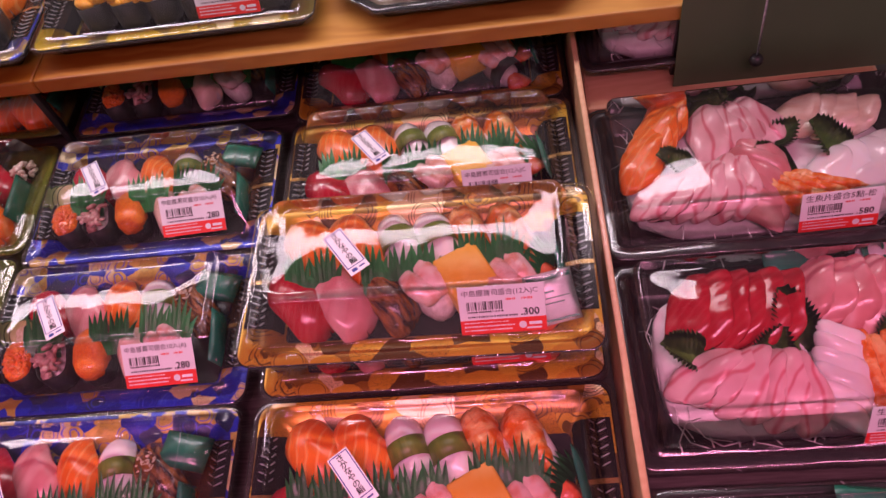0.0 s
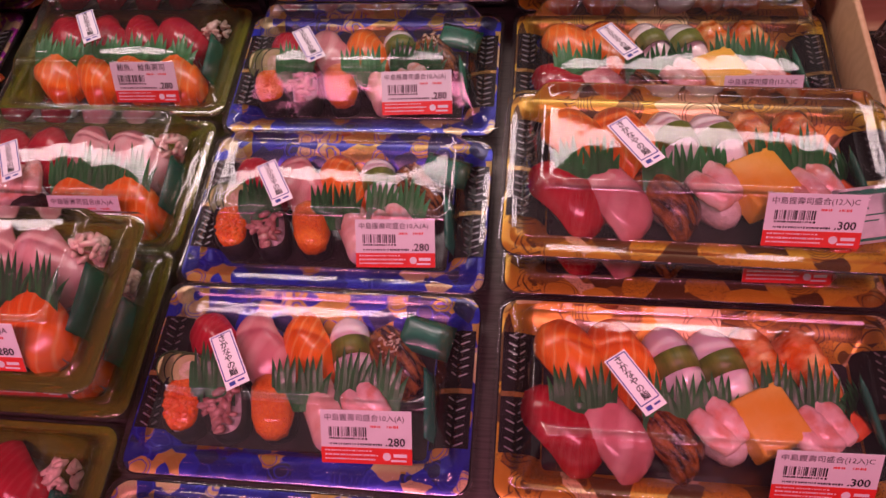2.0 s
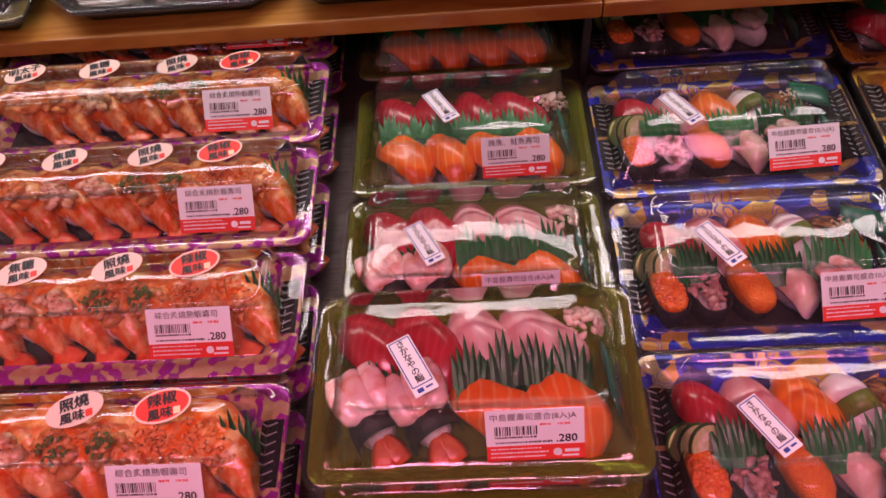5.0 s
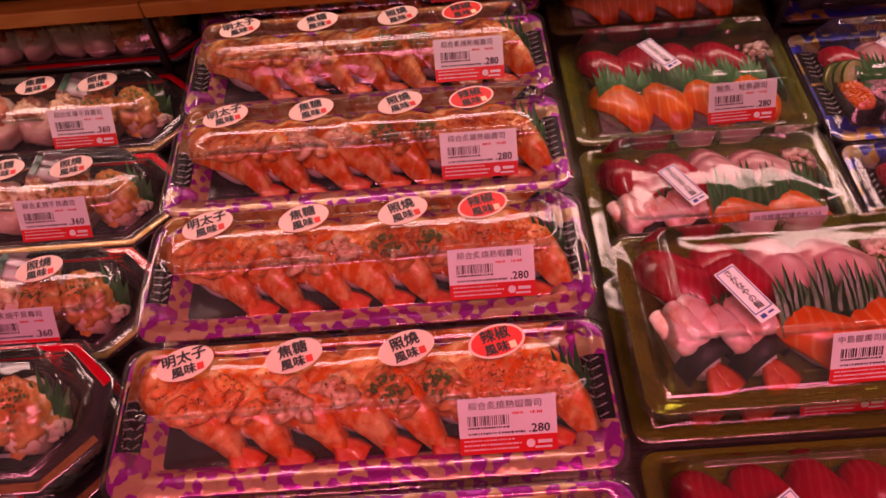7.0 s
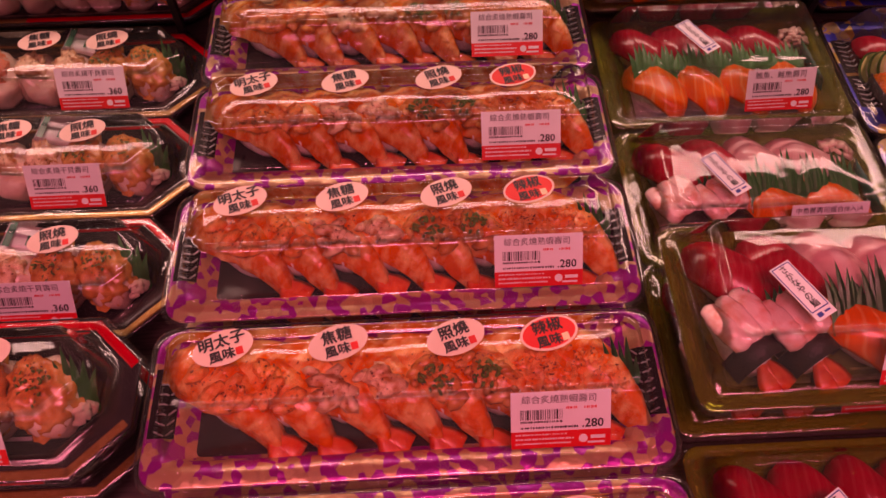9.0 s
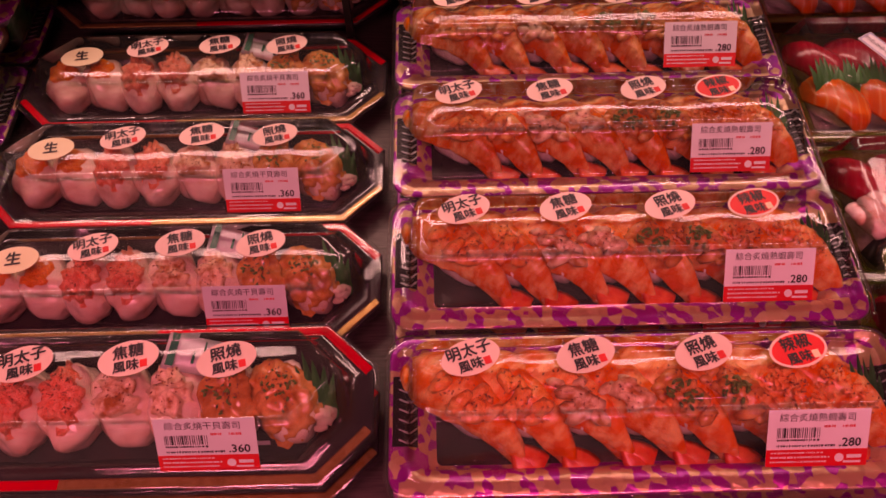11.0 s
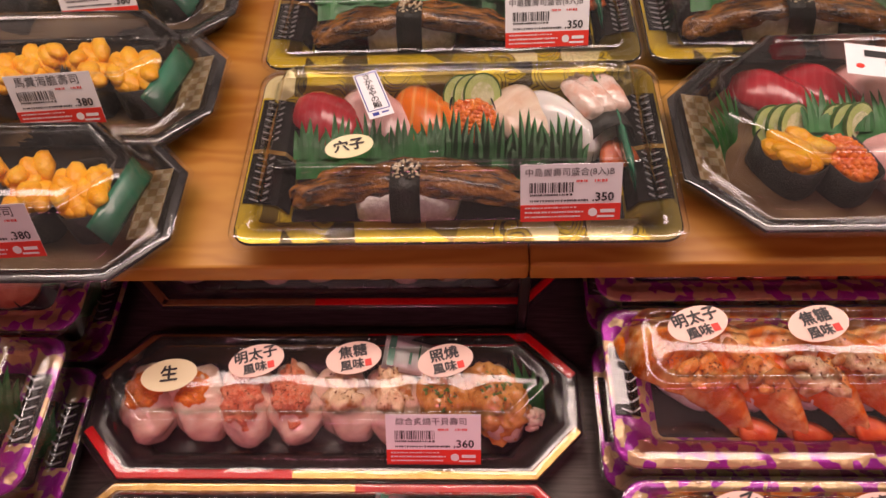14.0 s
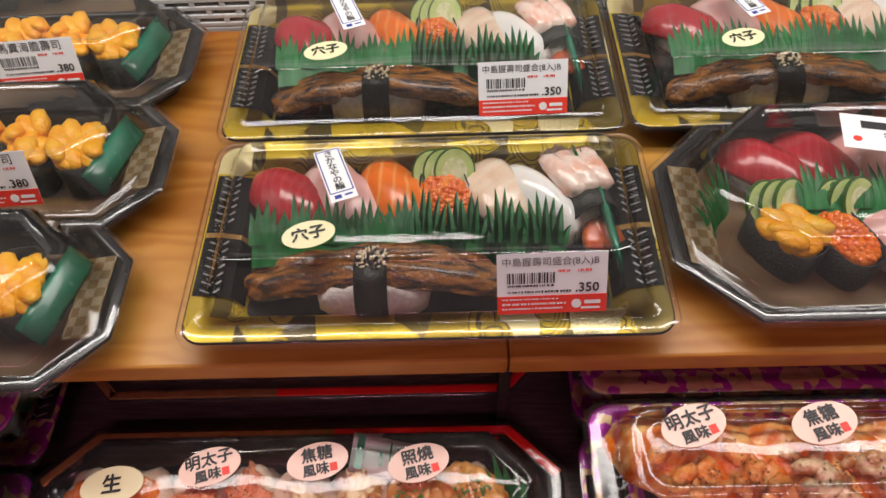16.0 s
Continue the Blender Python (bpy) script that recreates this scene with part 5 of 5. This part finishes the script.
        for i in range(4):
            prawn(0.034 + 0.010 * i, -0.022 - 0.004 * (i % 2), 4 + 5 * i, 0.027)
        sachet(ob, 0.01, 0.066, 0.026, 10, 0, 86, 0.06, 0.018)
        sachet(ob, 0.072, 0.066, 0.026, 10, 0, 92, 0.05, 0.020, "sachet", "small clear sachet")
    else:
        for x, y, r, z, q in ((-0.030, 0.060, -70, 0.030, 1.0), (-0.004, 0.062, 60, 0.028, 1.0), (0.056, 0.010, 40, 0.034, 1.1), (0.070, 0.056, 70, 0.026, 0.9), (0.020, 0.020, -60, 0.033, 0.9), (-0.068, 0.002, 70, 0.033, 0.9), (0.008, -0.002, 60, 0.032, 0.9)):
            leaf(x, y, r, z - 0.004, 26, q * 0.74)
        fan("salmon", -0.094, 0.012, 6, 58, 0.052, 0.036, 0.0095, 0.006, 18, -60)
        fan("white_fish", -0.036, 0.030, 4, 8, 0.052, 0.032, 0.0140, 0.007, 28, 34, 10)
        fan("scallop", 0.040, 0.046, 4, -12, 0.040, 0.036, 0.0150, 0.008, 14)
        fan("white_fish", -0.086, -0.026, 6, 0, 0.050, 0.031, 0.0125, 0.007, 30, -6, 9)
        fan("hamachi", -0.014, -0.044, 5, 70, 0.046, 0.030, 0.0110, 0.006)
        fan("squid", 0.050, -0.022, 4, 12, 0.050, 0.040, 0.0130, 0.006, 14)
        for i in range(4):
            prawn(0.018 + 0.010 * i, -0.040 + 0.004 * i, 52 + 6 * i, 0.028)
    s = lid(ob, w, d, H, 0.026, 0.014, 0.014)
    label_on(ob, "生魚片盛合5點-松", ".580", 0.042, s, 0.0, 2)
    return ob


def strip_off(ob, *names):
    """Takes named parts off one pack."""
    for o in list(ob.children_recursive):
        if o.name.split(".")[0] in names:
            for q in (*o.children_recursive, o):
                bpy.data.objects.remove(q)
            return


def lay(proto, spots):
    """Copies of one pack at (x, y, z, turn)."""
    x, y, z, r = spots[0]
    proto.matrix_basis = pose(x, y, z, 0, 0, r)
    return [proto] + [copy_thing(proto, pose(x, y, z, 0, 0, r)) for x, y, z, r in spots[1:]]


# lower deck, amber twelve-piece packs
w, d, H = 0.260, 0.139, 0.051
pk = gold_pack("twelve_piece_pack", "amber and black tray of twelve sushi pieces, clear lid", "amber", w, d, H, "twelve piece packs")
fill_twelve(pk, H)
sl = lid(pk, w, d, H, 0.034, 0.016, 0.022, dome=0.0034)
label_on(pk, "中島握壽司盛合(12入)C", ".300", 0.062, sl, 0.003, 1)
strip_sticker(pk, -0.046, 0.000, H + 0.0030, 36)
row = lay(pk, [(-0.077, 0.140, DECK, 0), (-0.077, 0.284, DECK, 0), (-0.078, 0.284, DECK + H, -1.0), (-0.078, 0.427, DECK, 0), (-0.078, 0.570, DECK, 0), (-0.077, -0.005, DECK, 0)])

sachet(row[2], 0.096, -0.034, 0.030, 30, 0, 12, 0.036, 0.034, "sachet", "clear lavender ginger sachet")

strip_off(row[4], "price_label")
strip_off(row[4], "strip_sticker")

# blue ten-piece packs
w, d, H = 0.230, 0.138, 0.050
pk = gold_pack("ten_piece_pack", "blue and gold tray of ten sushi pieces, clear lid", "blue", w, d, H, "ten piece packs")
fill_ten(pk, H)
sl = lid(pk, w, d, H, 0.044, 0.016, 0.024)
label_on(pk, "中島握壽司盛合10入(A)", ".280", 0.050, sl, 0.002, 2)
strip_sticker(pk, -0.045, 0.001, H + 0.0014, 31)
row = lay(pk, [(-0.337, 0.140, DECK, 0), (-0.336, 0.281, DECK, 0), (-0.336, 0.424, DECK, 0.3), (-0.328, 0.582, DECK, 0), (-0.337, -0.002, DECK, 0)])

strip_off(row[3], "price_label")

# clear greenish eight-piece packs
w, d, H = 0.211, 0.132, 0.050
def green_pack(name, label, group):
    ob = thing(name, 0, 0, 0, label, "sushi pack", group)
    tray(ob, w, d, ("tray_clear", "tray_clear", "tray_clear"), front=0.014, side=0.020, back=0.012)
    return ob
pk = green_pack("eight_piece_pack", "clear greenish tray of eight assorted sushi pieces with clear lid", "eight piece packs")
fill_eight(pk, H)
sl = lid(pk, w, d, H, 0.032, 0.014, 0.022)
label_on(pk, "中島握壽司盛合(8入)A", ".280", 0.034, sl, 0, 1)
strip_sticker(pk, -0.038, -0.004, H + 0.0014, 28)
lay(pk, [(-0.565, 0.172, DECK + H, 0), (-0.565, 0.172, DECK, 0), (-0.563, 0.300, DECK, 0)])
pk = green_pack("tuna_salmon_pack", "clear greenish tray of tuna and salmon sushi with clear lid", "tuna and salmon packs")
fill_tuna_salmon(pk, H)
sl = lid(pk, w, d, H, 0.032, 0.014, 0.022)
label_on(pk, "鮪魚、鮭魚壽司", ".280", 0.038, sl, 0, 1)
strip_sticker(pk, -0.025, 0.007, H + 0.0014, 30)
row = lay(pk, [(-0.562, 0.438, DECK, 0), (-0.564, 0.586, DECK, 0), (-0.565, 0.034, DECK, 0)])

strip_off(row[1], "price_label")
strip_off(row[1], "strip_sticker")

pk = shrimp_pack()
lay(pk, [(-0.845, 0.0205 + 0.107 * i, DECK + z, 0) for z in (0.0, 0.045) for i in range(6)])
pk = scallop_pack()
row = lay(pk, [(-1.174, 0.138, DECK + 0.043, 0), (-1.174, 0.138, DECK, 0)] + [(-1.175, 0.248 + 0.1035 * i, DECK, 0) for i in range(3)] + [(-1.175, 0.030, DECK, 0)])
row = lay(scallop_pack(True), [(-1.175, 0.579, DECK, 0)])
strip_off(row[0], "price_label")
pk = seared_salmon_pack()
lay(pk, [(-1.496, 0.010 + 0.1052 * i, DECK + z, 0) for z in (0.0, 0.045) for i in range(6)])
pk = sashimi_pack("sashimi_pack", False)
lay(pk, [(0.201, 0.392, DECK, 0)])
pk = sashimi_pack("sashimi_pack", True)
lay(pk, [(0.198, 0.224, DECK, 0), (0.200, 0.050, DECK, 0)])

# raised shelf
pk = pack_b()
lay(pk, [(-1.092, 0.587, SHELF, 0), (-1.096, 0.740, SHELF, 0), (-0.822, 0.741, SHELF, 0)])
pk = uni_pack()
lay(pk, [(-1.372, 0.652, SHELF, 0), (-1.375, 0.757, SHELF, 0), (-1.377, 0.545, SHELF, 0)])
pk = deluxe_pack()
lay(pk, [(-0.831, 0.595, SHELF, 0), (-0.03, 0.600, SHELF, 0)])
lay(salmon_roe_pack("blue", "blue_sushi_pack", "blue and gold tray of sushi on the wooden shelf"), [(-0.575, 0.592, SHELF, 0)])
lay(salmon_roe_pack("gold", "roe_sushi_pack", "gold tray of sea urchin and roe sushi on the wooden shelf"), [(-0.300, 0.600, SHELF, 0)])

# behind the sashimi
pk = sashimi_pack("sashimi_pack", True)
lay(pk, [(0.200, 0.585, DECK + 0.020, 0)])
block("board", 0.070, 0.330, 0.478, 0.680, DECK, DECK + 0.018, "wood_pale", "pale wooden serving board on the deck", "board", "", 0.004)
card = thing("price_card", 0.30, 0.492, DECK, "olive green card standing behind the sashimi", "card")
bm = bmesh.new()
box(bm, -0.150, 0.20, -0.0008, 0.0008, 0.020, 0.26, 0.0004)
ob = part("card", bm, "olive", card, smooth=False)
ob.rotation_euler = (radians(-8), 0, 0)
bm = bmesh.new()
loft(bm, [[Vector((-0.085 - 0.010 * s + 0.0011 * math.cos(q), -0.008 - 0.006 * s, 0.055 + 0.10 * s + 0.0011 * math.sin(q))) for q in (0, 1.57, 3.14, 4.71)] for s in (0, 0.5, 1)], True, True, True)
part("wire", bm, "tray_rib", card)
bm = bmesh.new()
bmesh.ops.create_uvsphere(bm, u_segments=12, v_segments=8, radius=0.006, matrix=Matrix.Translation((-0.085, -0.008, 0.052)))
part("ball", bm, "black_metal", card, "dark ball at the end of a wire")
